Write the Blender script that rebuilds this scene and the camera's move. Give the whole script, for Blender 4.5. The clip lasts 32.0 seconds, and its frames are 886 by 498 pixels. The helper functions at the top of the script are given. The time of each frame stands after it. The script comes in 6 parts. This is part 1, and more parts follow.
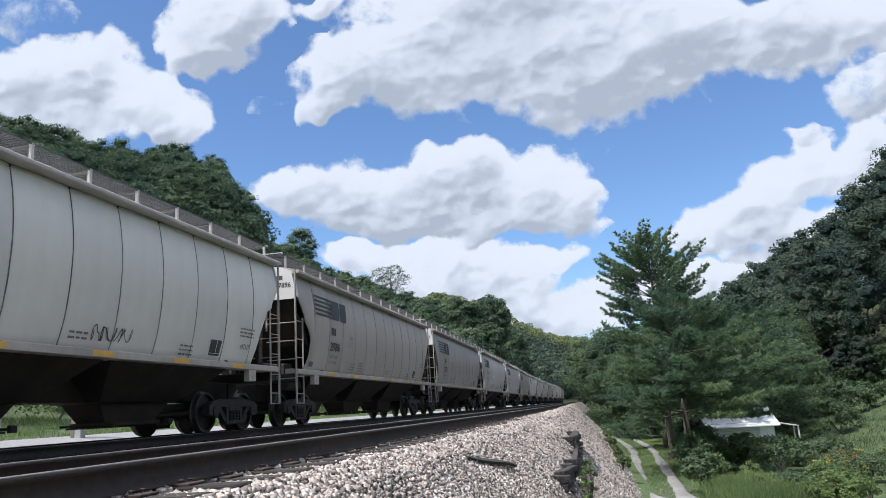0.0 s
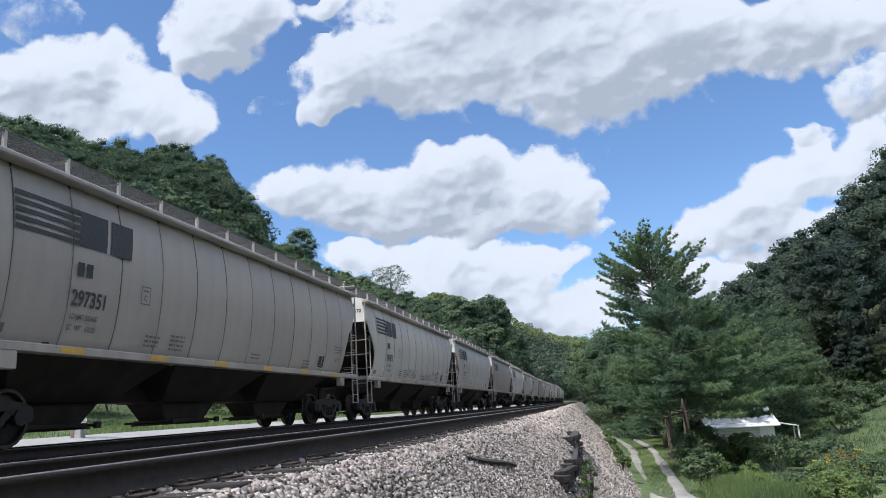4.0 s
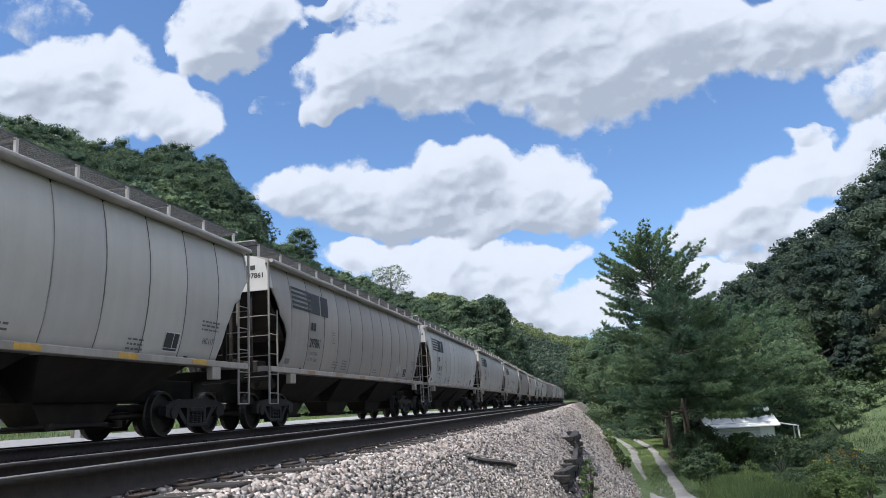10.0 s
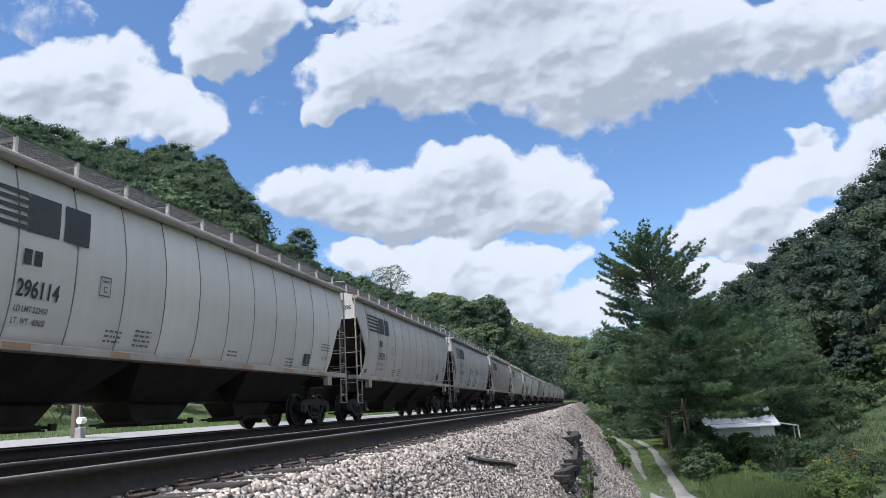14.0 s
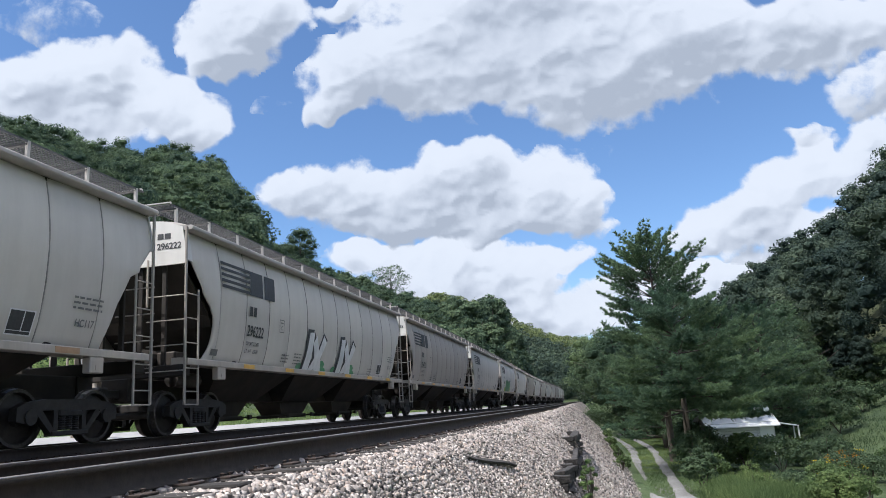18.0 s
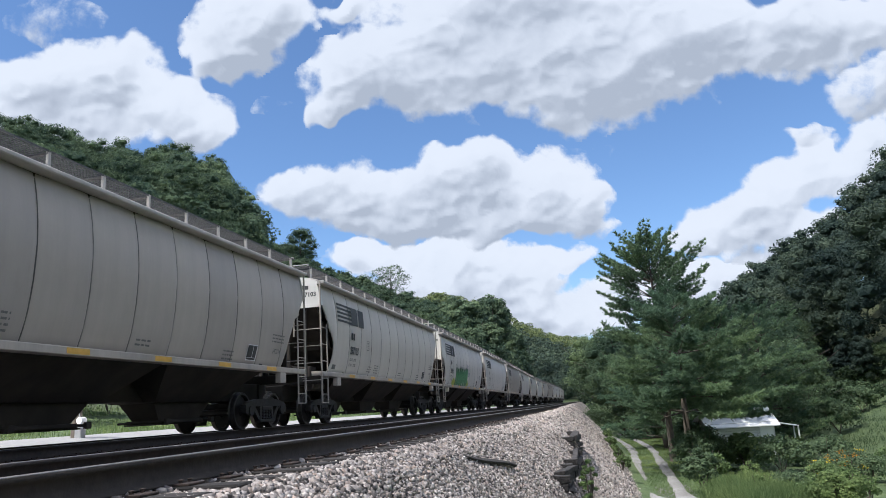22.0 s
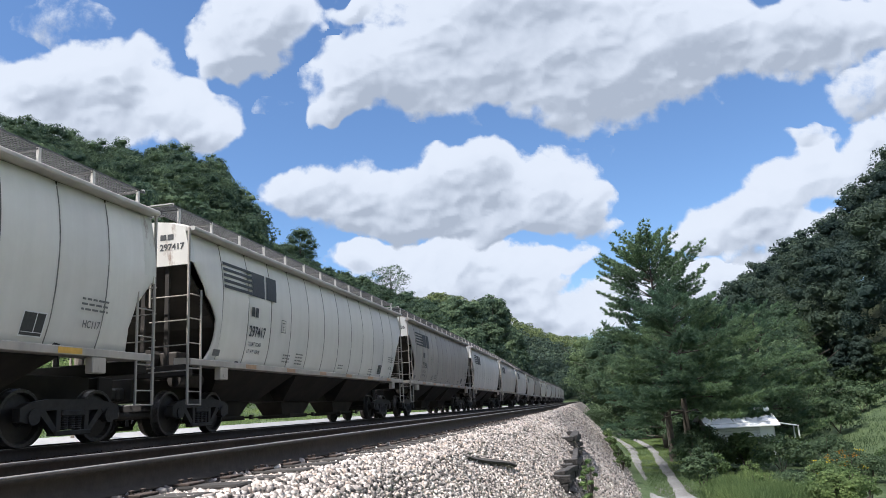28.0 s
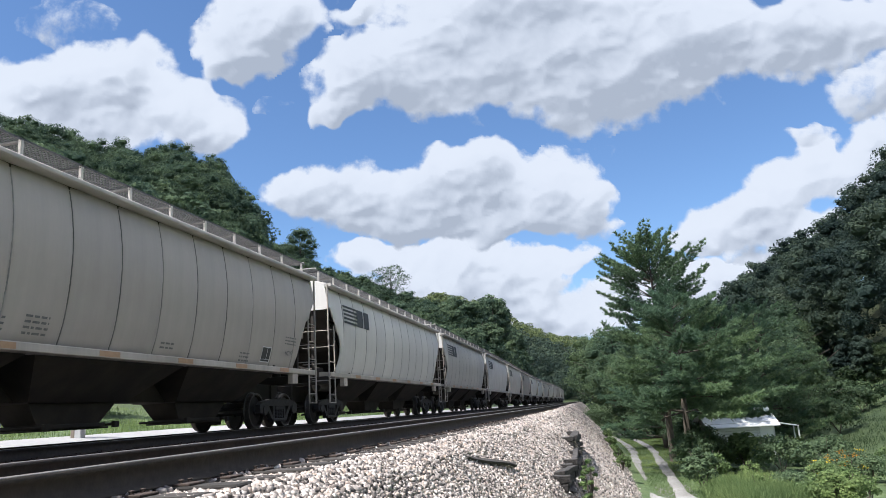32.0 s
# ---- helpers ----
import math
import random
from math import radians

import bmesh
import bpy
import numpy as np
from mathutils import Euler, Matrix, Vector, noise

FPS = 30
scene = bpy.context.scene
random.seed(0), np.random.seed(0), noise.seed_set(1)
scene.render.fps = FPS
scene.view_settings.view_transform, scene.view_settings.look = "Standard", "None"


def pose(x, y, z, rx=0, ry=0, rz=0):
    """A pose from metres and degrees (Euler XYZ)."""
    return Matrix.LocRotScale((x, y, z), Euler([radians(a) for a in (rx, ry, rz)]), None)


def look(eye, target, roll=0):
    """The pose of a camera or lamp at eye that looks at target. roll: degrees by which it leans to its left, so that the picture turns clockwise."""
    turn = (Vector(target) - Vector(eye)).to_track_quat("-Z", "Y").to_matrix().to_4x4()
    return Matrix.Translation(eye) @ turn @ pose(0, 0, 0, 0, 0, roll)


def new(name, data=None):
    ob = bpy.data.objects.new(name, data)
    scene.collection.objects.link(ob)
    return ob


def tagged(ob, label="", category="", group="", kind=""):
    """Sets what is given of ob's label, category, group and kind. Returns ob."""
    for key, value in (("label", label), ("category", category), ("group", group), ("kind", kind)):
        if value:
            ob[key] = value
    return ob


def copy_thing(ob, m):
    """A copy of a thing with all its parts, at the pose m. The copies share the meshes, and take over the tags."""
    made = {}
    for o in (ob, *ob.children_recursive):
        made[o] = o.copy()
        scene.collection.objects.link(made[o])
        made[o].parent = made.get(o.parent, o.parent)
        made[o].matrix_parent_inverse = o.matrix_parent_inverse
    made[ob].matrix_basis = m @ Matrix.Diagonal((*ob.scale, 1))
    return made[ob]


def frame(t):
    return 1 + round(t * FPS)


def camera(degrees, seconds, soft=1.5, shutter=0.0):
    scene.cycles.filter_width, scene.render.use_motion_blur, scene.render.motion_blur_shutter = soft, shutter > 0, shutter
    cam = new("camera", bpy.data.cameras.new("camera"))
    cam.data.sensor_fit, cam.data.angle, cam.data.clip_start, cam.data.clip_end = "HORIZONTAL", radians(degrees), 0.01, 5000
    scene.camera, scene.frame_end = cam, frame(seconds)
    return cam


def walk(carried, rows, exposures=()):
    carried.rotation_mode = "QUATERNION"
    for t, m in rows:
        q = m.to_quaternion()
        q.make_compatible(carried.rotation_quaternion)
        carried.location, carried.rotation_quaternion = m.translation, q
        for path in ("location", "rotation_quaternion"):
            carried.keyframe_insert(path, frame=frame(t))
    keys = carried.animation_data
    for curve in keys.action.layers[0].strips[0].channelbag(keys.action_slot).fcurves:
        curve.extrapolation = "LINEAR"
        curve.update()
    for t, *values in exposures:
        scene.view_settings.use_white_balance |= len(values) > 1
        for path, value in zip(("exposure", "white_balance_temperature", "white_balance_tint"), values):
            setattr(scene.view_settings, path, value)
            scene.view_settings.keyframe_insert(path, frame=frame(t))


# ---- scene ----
cam = camera(62.57, 32.0, soft=0.85)
EYE = Vector((0, 0, 0.194))
YAW, PITCH, ROLL = 12.49, 12.38, 3.55
AIM = Vector((-math.sin(radians(YAW)) * math.cos(radians(PITCH)), math.cos(radians(YAW)) * math.cos(radians(PITCH)), math.sin(radians(PITCH))))
CAM_POSE = look(EYE, EYE + AIM, -ROLL)
walk(cam, [(0.0, CAM_POSE), (32.0, CAM_POSE)], exposures=[(0.0, 1.28, 5750, 10), (22.0, 1.28, 5750, 10), (28.0, 1.26, 5750, 10), (32.0, 1.25, 5750, 10)])

# ---- daylight: a high sun from behind the left shoulder, blue sky ----
SUN_TO = Vector((-0.42, -0.42, 0.95)).normalized()
SUN_ELEV = math.asin(SUN_TO.z)
SUN_ROT = math.atan2(SUN_TO.x, SUN_TO.y)
world = bpy.data.worlds.new("sky")
scene.world = world
world.use_nodes = True
wn = world.node_tree.nodes
sky = wn.new("ShaderNodeTexSky")
sky.sky_type = "NISHITA"
sky.sun_disc = False
sky.sun_elevation, sky.sun_rotation = SUN_ELEV, SUN_ROT
sky.air_density, sky.dust_density, sky.ozone_density = 1.0, 0.2, 4.0
world.node_tree.links.new(sky.outputs[0], wn["Background"].inputs[0])
wn["Background"].inputs[1].default_value = 0.064
sun = new("sun", bpy.data.lights.new("sun", "SUN"))
sun.data.energy, sun.data.angle, sun.data.color = 4.8, radians(0.6), (1.0, 0.89, 0.74)
sun.matrix_world = look((0, 0, 60), Vector((0, 0, 60)) - SUN_TO)


# ---- materials ----
def material(name, rough=0.6, metal=0.0):
    m = bpy.data.materials.new(name)
    m.use_nodes = True
    b = m.node_tree.nodes["Principled BSDF"]
    b.inputs["Roughness"].default_value, b.inputs["Metallic"].default_value = rough, metal
    return m, m.node_tree.nodes, m.node_tree.links, b


def noise_node(nodes, links, scale, detail=5, rough=0.55, stretch=None, kind="Object"):
    tc = nodes.new("ShaderNodeTexCoord")
    n = nodes.new("ShaderNodeTexNoise")
    n.inputs["Scale"].default_value, n.inputs["Detail"].default_value, n.inputs["Roughness"].default_value = scale, detail, rough
    if stretch:
        mp = nodes.new("ShaderNodeMapping")
        mp.inputs["Scale"].default_value = stretch
        links.new(tc.outputs[kind], mp.inputs["Vector"])
        links.new(mp.outputs["Vector"], n.inputs["Vector"])
    else:
        links.new(tc.outputs[kind], n.inputs["Vector"])
    return n.outputs["Fac"]


def ramp(nodes, links, fac, stops):
    r = nodes.new("ShaderNodeValToRGB")
    el = r.color_ramp.elements
    while len(el) < len(stops):
        el.new(0.5)
    for e, (pos, col) in zip(el, stops):
        e.position, e.color = pos, (*col, 1) if len(col) == 3 else col
    links.new(fac, r.inputs["Fac"])
    return r.outputs["Color"]


def blend(nodes, links, mode, fac, a, b):
    m = nodes.new("ShaderNodeMix")
    m.data_type, m.blend_type = "RGBA", mode
    for sock, v in ((m.inputs[0], fac), (m.inputs[6], a), (m.inputs[7], b)):
        if isinstance(v, (int, float)):
            sock.default_value = v
        elif isinstance(v, tuple):
            sock.default_value = (*v, 1)
        else:
            links.new(v, sock)
    return m.outputs[2]


def bump(nodes, links, b, height, strength=0.3, dist=0.02):
    n = nodes.new("ShaderNodeBump")
    n.inputs["Strength"].default_value, n.inputs["Distance"].default_value = strength, dist
    links.new(height, n.inputs["Height"])
    links.new(n.outputs["Normal"], b.inputs["Normal"])


def speckled(name, stops, scale, rough=0.8, metal=0.0, stops2=None, scale2=0.3, bump_strength=0.3, bump_dist=0.02, stretch=None, island=0.0, obj_rand=0.0):
    """Two scales of variation: grain in stops, large stains in stops2 (multiplied), with relief."""
    m, nodes, links, b = material(name, rough, metal)
    f = noise_node(nodes, links, scale, 6, 0.6, stretch)
    col = ramp(nodes, links, f, stops)
    if stops2:
        f2 = noise_node(nodes, links, scale2, 4, 0.6)
        col = blend(nodes, links, "MULTIPLY", 1.0, col, ramp(nodes, links, f2, stops2))
    if island:
        g = nodes.new("ShaderNodeNewGeometry")
        r = ramp(nodes, links, g.outputs["Random Per Island"], [(0, (1 - island,) * 3), (1, (1 + island,) * 3)])
        col = blend(nodes, links, "MULTIPLY", 1.0, col, r)
    if obj_rand:
        g = nodes.new("ShaderNodeObjectInfo")
        r = ramp(nodes, links, g.outputs["Random"], [(0, (1 - obj_rand,) * 3), (1, (1 + obj_rand,) * 3)])
        col = blend(nodes, links, "MULTIPLY", 1.0, col, r)
    links.new(col, b.inputs["Base Color"])
    if bump_strength:
        bump(nodes, links, b, f, bump_strength, bump_dist)
    return m


def leafy(name, dark, light, through_share=0.28, rough=0.7):
    """Foliage: each leaf its own tone, some light passing through."""
    m, nodes, links, b = material(name, rough)
    g = nodes.new("ShaderNodeNewGeometry")
    f = noise_node(nodes, links, 0.15, 2, 0.5)
    mid = tuple((x + y) / 2 for x, y in zip(dark, light))
    c1 = ramp(nodes, links, g.outputs["Random Per Island"], [(0, dark), (0.6, mid), (1, light)])
    c2 = ramp(nodes, links, f, [(0.34, (0.62, 0.70, 0.76)), (0.66, (1.30, 1.25, 1.04))])
    col = blend(nodes, links, "MULTIPLY", 1.0, c1, c2)
    links.new(col, b.inputs["Base Color"])
    b.inputs["Specular IOR Level"].default_value = 0.12
    t = nodes.new("ShaderNodeBsdfTranslucent")
    links.new(col, t.inputs["Color"])
    mx = nodes.new("ShaderNodeMixShader")
    mx.inputs[0].default_value = through_share
    links.new(b.outputs[0], mx.inputs[1])
    links.new(t.outputs[0], mx.inputs[2])
    links.new(mx.outputs[0], nodes["Material Output"].inputs["Surface"])
    return m


def car_paint(name, base, streak=0.5, rust=0.0):
    """Weathered railway enamel: grime in vertical streaks, dirt blooming, each car its own tone."""
    m, nodes, links, b = material(name, 0.5)
    oi = nodes.new("ShaderNodeObjectInfo")
    tone = ramp(nodes, links, oi.outputs["Random"], [(0, (0.92, 0.92, 0.93)), (1, (1.05, 1.05, 1.04))])
    f = noise_node(nodes, links, 1.6, 6, 0.65, (1, 1.6, 0.16))
    st = ramp(nodes, links, f, [(0.35, (1 - streak * 0.55,) * 3), (0.62, (1, 1, 1))])
    f2 = noise_node(nodes, links, 0.6, 5, 0.6)
    st2 = ramp(nodes, links, f2, [(0.3, (0.82, 0.80, 0.78)), (0.65, (1.0, 1.0, 1.0))])
    col = blend(nodes, links, "MULTIPLY", 1.0, base, tone)
    col = blend(nodes, links, "MULTIPLY", 1.0, col, st)
    col = blend(nodes, links, "MULTIPLY", 0.8, col, st2)
    if rust:
        f3 = noise_node(nodes, links, 3.0, 6, 0.7, (1, 1, 0.4))
        mask = ramp(nodes, links, f3, [(0.66 - rust * 0.2, (0, 0, 0)), (0.8 - rust * 0.1, (1, 1, 1))])
        col = blend(nodes, links, "MIX", mask, col, (0.16, 0.08, 0.045))
    links.new(col, b.inputs["Base Color"])
    bump(nodes, links, b, f2, 0.12, 0.02)
    return m


M_SIDE = [car_paint("hopper_grey_enamel", (0.63, 0.60, 0.575), 0.15), car_paint("hopper_pale_enamel", (0.76, 0.735, 0.715), 0.12), car_paint("hopper_brown_grey_enamel", (0.46, 0.42, 0.395), 0.18)]
M_PLATE = car_paint("white_end_enamel", (0.70, 0.695, 0.68), 0.2)
M_PLATE_RUST = car_paint("rusty_white_end_enamel", (0.70, 0.685, 0.65), 0.3, 0.5)
M_TRIM = car_paint("grey_trim_enamel", (0.50, 0.48, 0.465), 0.3)
M_SILL = car_paint("dusty_sill_enamel", (0.50, 0.455, 0.41), 0.4)
M_LADDER = car_paint("grey_ladder_enamel", (0.40, 0.365, 0.33), 0.4, 0.25)
# underside grime, darkened further to paint in the shade below body and eaves
M_UNDER = speckled("dark_hopper_grime_and_shade", [(0.3, (0.013, 0.011, 0.010)), (0.7, (0.036, 0.029, 0.025))], 2.2, 0.75, stops2=[(0.35, (0.6, 0.6, 0.6)), (0.7, (1.2, 1.15, 1.1))], scale2=0.5)
M_TRUCK = speckled("dark_cast_steel", [(0.3, (0.010, 0.009, 0.009)), (0.7, (0.028, 0.025, 0.025))], 9, 0.6)
M_WHEEL = speckled("wheel_steel", [(0.3, (0.010, 0.009, 0.009)), (0.7, (0.028, 0.025, 0.024))], 7, 0.5, 0.1)
M_TREAD = speckled("worn_wheel_tread", [(0.3, (0.05, 0.047, 0.047)), (0.7, (0.10, 0.095, 0.095))], 30, 0.42, 0.7)
M_MARK = speckled("black_lettering_paint", [(0.3, (0.035, 0.037, 0.042)), (0.7, (0.06, 0.062, 0.067))], 20, 0.6, bump_strength=0)
M_SMALLMARK = speckled("faded_stencil_paint", [(0.3, (0.12, 0.12, 0.125)), (0.7, (0.2, 0.2, 0.2))], 20, 0.6, bump_strength=0)
M_YELLOW = speckled("yellow_reflective_tape", [(0.3, (0.62, 0.36, 0.06)), (0.7, (0.75, 0.46, 0.10))], 8, 0.4, bump_strength=0)
M_DULLTAPE = speckled("faded_orange_tape", [(0.3, (0.36, 0.22, 0.13)), (0.7, (0.45, 0.30, 0.18))], 8, 0.5, bump_strength=0)
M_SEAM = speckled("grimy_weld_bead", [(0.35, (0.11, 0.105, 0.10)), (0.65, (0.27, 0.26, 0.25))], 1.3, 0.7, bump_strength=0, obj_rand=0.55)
M_GRATE = speckled("weathered_grating", [(0.3, (0.07, 0.07, 0.072)), (0.7, (0.14, 0.14, 0.143))], 12, 0.6, 0.3)
M_WHITE = speckled("white_spray_paint", [(0.3, (0.62, 0.62, 0.64)), (0.7, (0.78, 0.78, 0.8))], 5, 0.5, bump_strength=0)
M_GREEN = speckled("green_spray_paint", [(0.3, (0.06, 0.24, 0.10)), (0.7, (0.12, 0.33, 0.17))], 4, 0.5, bump_strength=0)
M_RAIL = speckled("rusty_rail_steel", [(0.3, (0.020, 0.016, 0.014)), (0.7, (0.042, 0.032, 0.027))], 14, 0.85, 0.0, stops2=[(0.3, (0.7, 0.7, 0.7)), (0.7, (1.1, 1.1, 1.1))], scale2=0.8)
M_RAILTOP = speckled("worn_rail_head", [(0.3, (0.26, 0.23, 0.21)), (0.7, (0.38, 0.35, 0.32))], 8, 0.38, 0.8, stretch=(8, 0.4, 8), bump_strength=0.05)
M_TIE = speckled("creosoted_tie_timber", [(0.3, (0.010, 0.009, 0.008)), (0.7, (0.042, 0.036, 0.033))], 10, 0.9, stretch=(0.4, 3, 3), bump_strength=0.6, obj_rand=0.3)
M_ROT = speckled("rotten_black_timber", [(0.35, (0.012, 0.011, 0.011)), (0.7, (0.055, 0.050, 0.048))], 9, 0.95, stretch=(3, 0.5, 4), bump_strength=0.9, obj_rand=0.35)
M_RUST = speckled("rusted_track_iron", [(0.3, (0.022, 0.015, 0.012)), (0.7, (0.062, 0.040, 0.031))], 15, 0.85)


def stone_material():
    """Broken limestone and granite: each stone its own tone, with grain and dust."""
    m, nodes, links, b = material("ballast_stone", 0.92)
    g = nodes.new("ShaderNodeNewGeometry")
    tone = ramp(nodes, links, g.outputs["Random Per Island"], [(0.0, (0.06, 0.055, 0.054)), (0.22, (0.155, 0.143, 0.140)), (0.42, (0.30, 0.283, 0.277)), (0.62, (0.41, 0.39, 0.382)), (0.74, (0.41, 0.34, 0.298)), (0.86, (0.50, 0.476, 0.468)), (1.0, (0.62, 0.60, 0.59))])
    f = noise_node(nodes, links, 22, 5, 0.65)
    col = blend(nodes, links, "MULTIPLY", 1.0, tone, ramp(nodes, links, f, [(0.3, (0.72, 0.71, 0.70)), (0.7, (1.1, 1.1, 1.1))]))
    f2 = noise_node(nodes, links, 0.5, 4, 0.6)
    col = blend(nodes, links, "MULTIPLY", 1.0, col, ramp(nodes, links, f2, [(0.3, (0.82, 0.785, 0.755)), (0.7, (1.10, 1.05, 1.0))]))
    links.new(col, b.inputs["Base Color"])
    bump(nodes, links, b, f, 0.5, 0.01)
    return m


M_STONE = stone_material()
M_BED = speckled("ballast_bed", [(0.36, (0.06, 0.053, 0.049)), (0.5, (0.19, 0.172, 0.16)), (0.64, (0.38, 0.35, 0.325))], 17, 0.95, stops2=[(0.3, (0.75, 0.73, 0.71)), (0.7, (1.1, 1.05, 1.0))], scale2=0.35, bump_strength=1.0, bump_dist=0.06)
def ground_material():
    """Rough grass on the valley floor, dark leaf litter on the wooded slopes."""
    m, nodes, links, b = material("grass_and_leaf_litter", 0.95)
    f, f2 = noise_node(nodes, links, 2.5, 6, 0.6), noise_node(nodes, links, 0.09, 4, 0.6)
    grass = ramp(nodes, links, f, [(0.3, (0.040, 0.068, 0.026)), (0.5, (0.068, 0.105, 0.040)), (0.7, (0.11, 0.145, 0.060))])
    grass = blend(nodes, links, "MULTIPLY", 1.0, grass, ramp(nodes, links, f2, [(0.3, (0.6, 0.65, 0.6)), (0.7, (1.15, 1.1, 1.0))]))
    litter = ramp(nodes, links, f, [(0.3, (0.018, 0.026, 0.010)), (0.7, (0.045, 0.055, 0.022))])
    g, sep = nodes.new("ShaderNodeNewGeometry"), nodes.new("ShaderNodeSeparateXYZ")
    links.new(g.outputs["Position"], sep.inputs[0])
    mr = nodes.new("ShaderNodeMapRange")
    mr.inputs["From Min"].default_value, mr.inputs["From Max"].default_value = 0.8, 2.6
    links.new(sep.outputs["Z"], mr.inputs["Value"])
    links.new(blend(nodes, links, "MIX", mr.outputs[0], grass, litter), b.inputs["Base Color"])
    bump(nodes, links, b, f, 1.0, 0.12)
    return m


M_GROUND = ground_material()
M_GRAVEL = speckled("pale_lane_gravel", [(0.3, (0.15, 0.147, 0.145)), (0.7, (0.29, 0.283, 0.28))], 12, 0.95, stops2=[(0.35, (0.7, 0.7, 0.68)), (0.65, (1.05, 1.05, 1.05))], scale2=0.6, bump_strength=0.6)
M_ROAD = speckled("pale_concrete_road", [(0.3, (0.20, 0.20, 0.205)), (0.7, (0.28, 0.28, 0.285))], 6, 0.8, stops2=[(0.3, (0.85, 0.85, 0.85)), (0.7, (1.05, 1.05, 1.05))], scale2=0.2)
M_BARK = speckled("tree_bark", [(0.3, (0.05, 0.042, 0.034)), (0.7, (0.13, 0.11, 0.09))], 8, 0.95, stretch=(3, 3, 0.5), bump_strength=0.8)
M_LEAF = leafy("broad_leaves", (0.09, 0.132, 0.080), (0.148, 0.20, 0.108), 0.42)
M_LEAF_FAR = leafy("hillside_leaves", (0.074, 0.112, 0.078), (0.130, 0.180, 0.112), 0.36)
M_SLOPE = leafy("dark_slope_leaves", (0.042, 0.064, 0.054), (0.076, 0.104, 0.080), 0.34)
# sunlight on the far crest is put into this brighter leaf colour
M_RIDGE = leafy("painted_sun_ridge_leaves", (0.085, 0.11, 0.056), (0.145, 0.175, 0.085), 0.3)
M_NEEDLE = leafy("pine_needles", (0.135, 0.20, 0.13), (0.22, 0.305, 0.175), 0.54)
M_WEED = leafy("weed_leaves", (0.11, 0.16, 0.072), (0.225, 0.295, 0.125), 0.5)
M_BLADE = leafy("grass_blades", (0.125, 0.18, 0.07), (0.25, 0.315, 0.13), 0.45)
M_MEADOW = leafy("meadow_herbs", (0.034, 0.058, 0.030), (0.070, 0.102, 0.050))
M_BLUE = speckled("blue_spray_paint", [(0.3, (0.03, 0.05, 0.22)), (0.7, (0.06, 0.08, 0.32))], 5, 0.5, bump_strength=0)
M_LIME = speckled("lime_spray_paint", [(0.3, (0.42, 0.46, 0.05)), (0.7, (0.52, 0.56, 0.10))], 4, 0.5, bump_strength=0)
M_FLOWER = leafy("yellow_flowers", (0.55, 0.38, 0.02), (0.75, 0.60, 0.04), 0.2)
M_ORANGE = leafy("orange_flowers", (0.55, 0.22, 0.02), (0.65, 0.32, 0.04), 0.2)
M_BOARD = speckled("weathered_white_boards", [(0.3, (0.60, 0.61, 0.61)), (0.7, (0.80, 0.80, 0.79))], 5, 0.7, stretch=(0.4, 0.4, 6), bump_strength=0.3)
M_METALROOF = speckled("pale_metal_roofing", [(0.3, (0.80, 0.81, 0.82)), (0.7, (0.88, 0.88, 0.89))], 3, 0.3, 0.0, bump_strength=0.1)
M_DARKWOOD = speckled("dark_porch_wood", [(0.3, (0.05, 0.045, 0.04)), (0.7, (0.11, 0.10, 0.09))], 8, 0.9)
M_GREYBOX = speckled("grey_cabinet_paint", [(0.3, (0.26, 0.27, 0.28)), (0.7, (0.34, 0.35, 0.36))], 3, 0.5, bump_strength=0.1)
M_POLE = speckled("utility_pole_wood", [(0.3, (0.09, 0.075, 0.06)), (0.7, (0.20, 0.17, 0.14))], 6, 0.9, stretch=(4, 4, 0.4), bump_strength=0.5)


# ---- building helpers ----
def part(name, bm, mat, parent, label="", smooth=False):
    me = bpy.data.meshes.new(name)
    bm.to_mesh(me)
    bm.free()
    return place(name, me, mat, parent, label, smooth)


def place(name, me, mat, parent, label="", smooth=False):
    if mat is not None and not me.materials:
        me.materials.append(mat)
    if smooth:
        me.polygons.foreach_set("use_smooth", [True] * len(me.polygons))
    ob = new(name, me)
    if parent is not None:
        ob.parent = parent
    if label:
        ob["label"] = label
    return ob


def quads_mesh(name, verts, faces):
    """A mesh from an (n, 3) array and an (m, 4) or (m, 3) index array."""
    me = bpy.data.meshes.new(name)
    verts, faces = np.asarray(verts, np.float32), np.asarray(faces, np.int32)
    k = faces.shape[1]
    me.vertices.add(len(verts))
    me.vertices.foreach_set("co", verts.ravel())
    me.loops.add(faces.size)
    me.loops.foreach_set("vertex_index", faces.ravel())
    me.polygons.add(len(faces))
    me.polygons.foreach_set("loop_start", np.arange(0, faces.size, k, dtype=np.int32))
    me.update(calc_edges=True)
    return me


def box(bm, x0, x1, y0, y1, z0, z1, bevel=0.0):
    made = bmesh.ops.create_cube(bm, size=1.0)
    m = Matrix.LocRotScale(((x0 + x1) / 2, (y0 + y1) / 2, (z0 + z1) / 2), None, (x1 - x0, y1 - y0, z1 - z0))
    bmesh.ops.transform(bm, matrix=m, verts=made["verts"])
    if bevel:
        edges = {e for v in made["verts"] for e in v.link_edges}
        bmesh.ops.bevel(bm, geom=list(edges), offset=bevel, segments=1, affect="EDGES")
    return made["verts"]


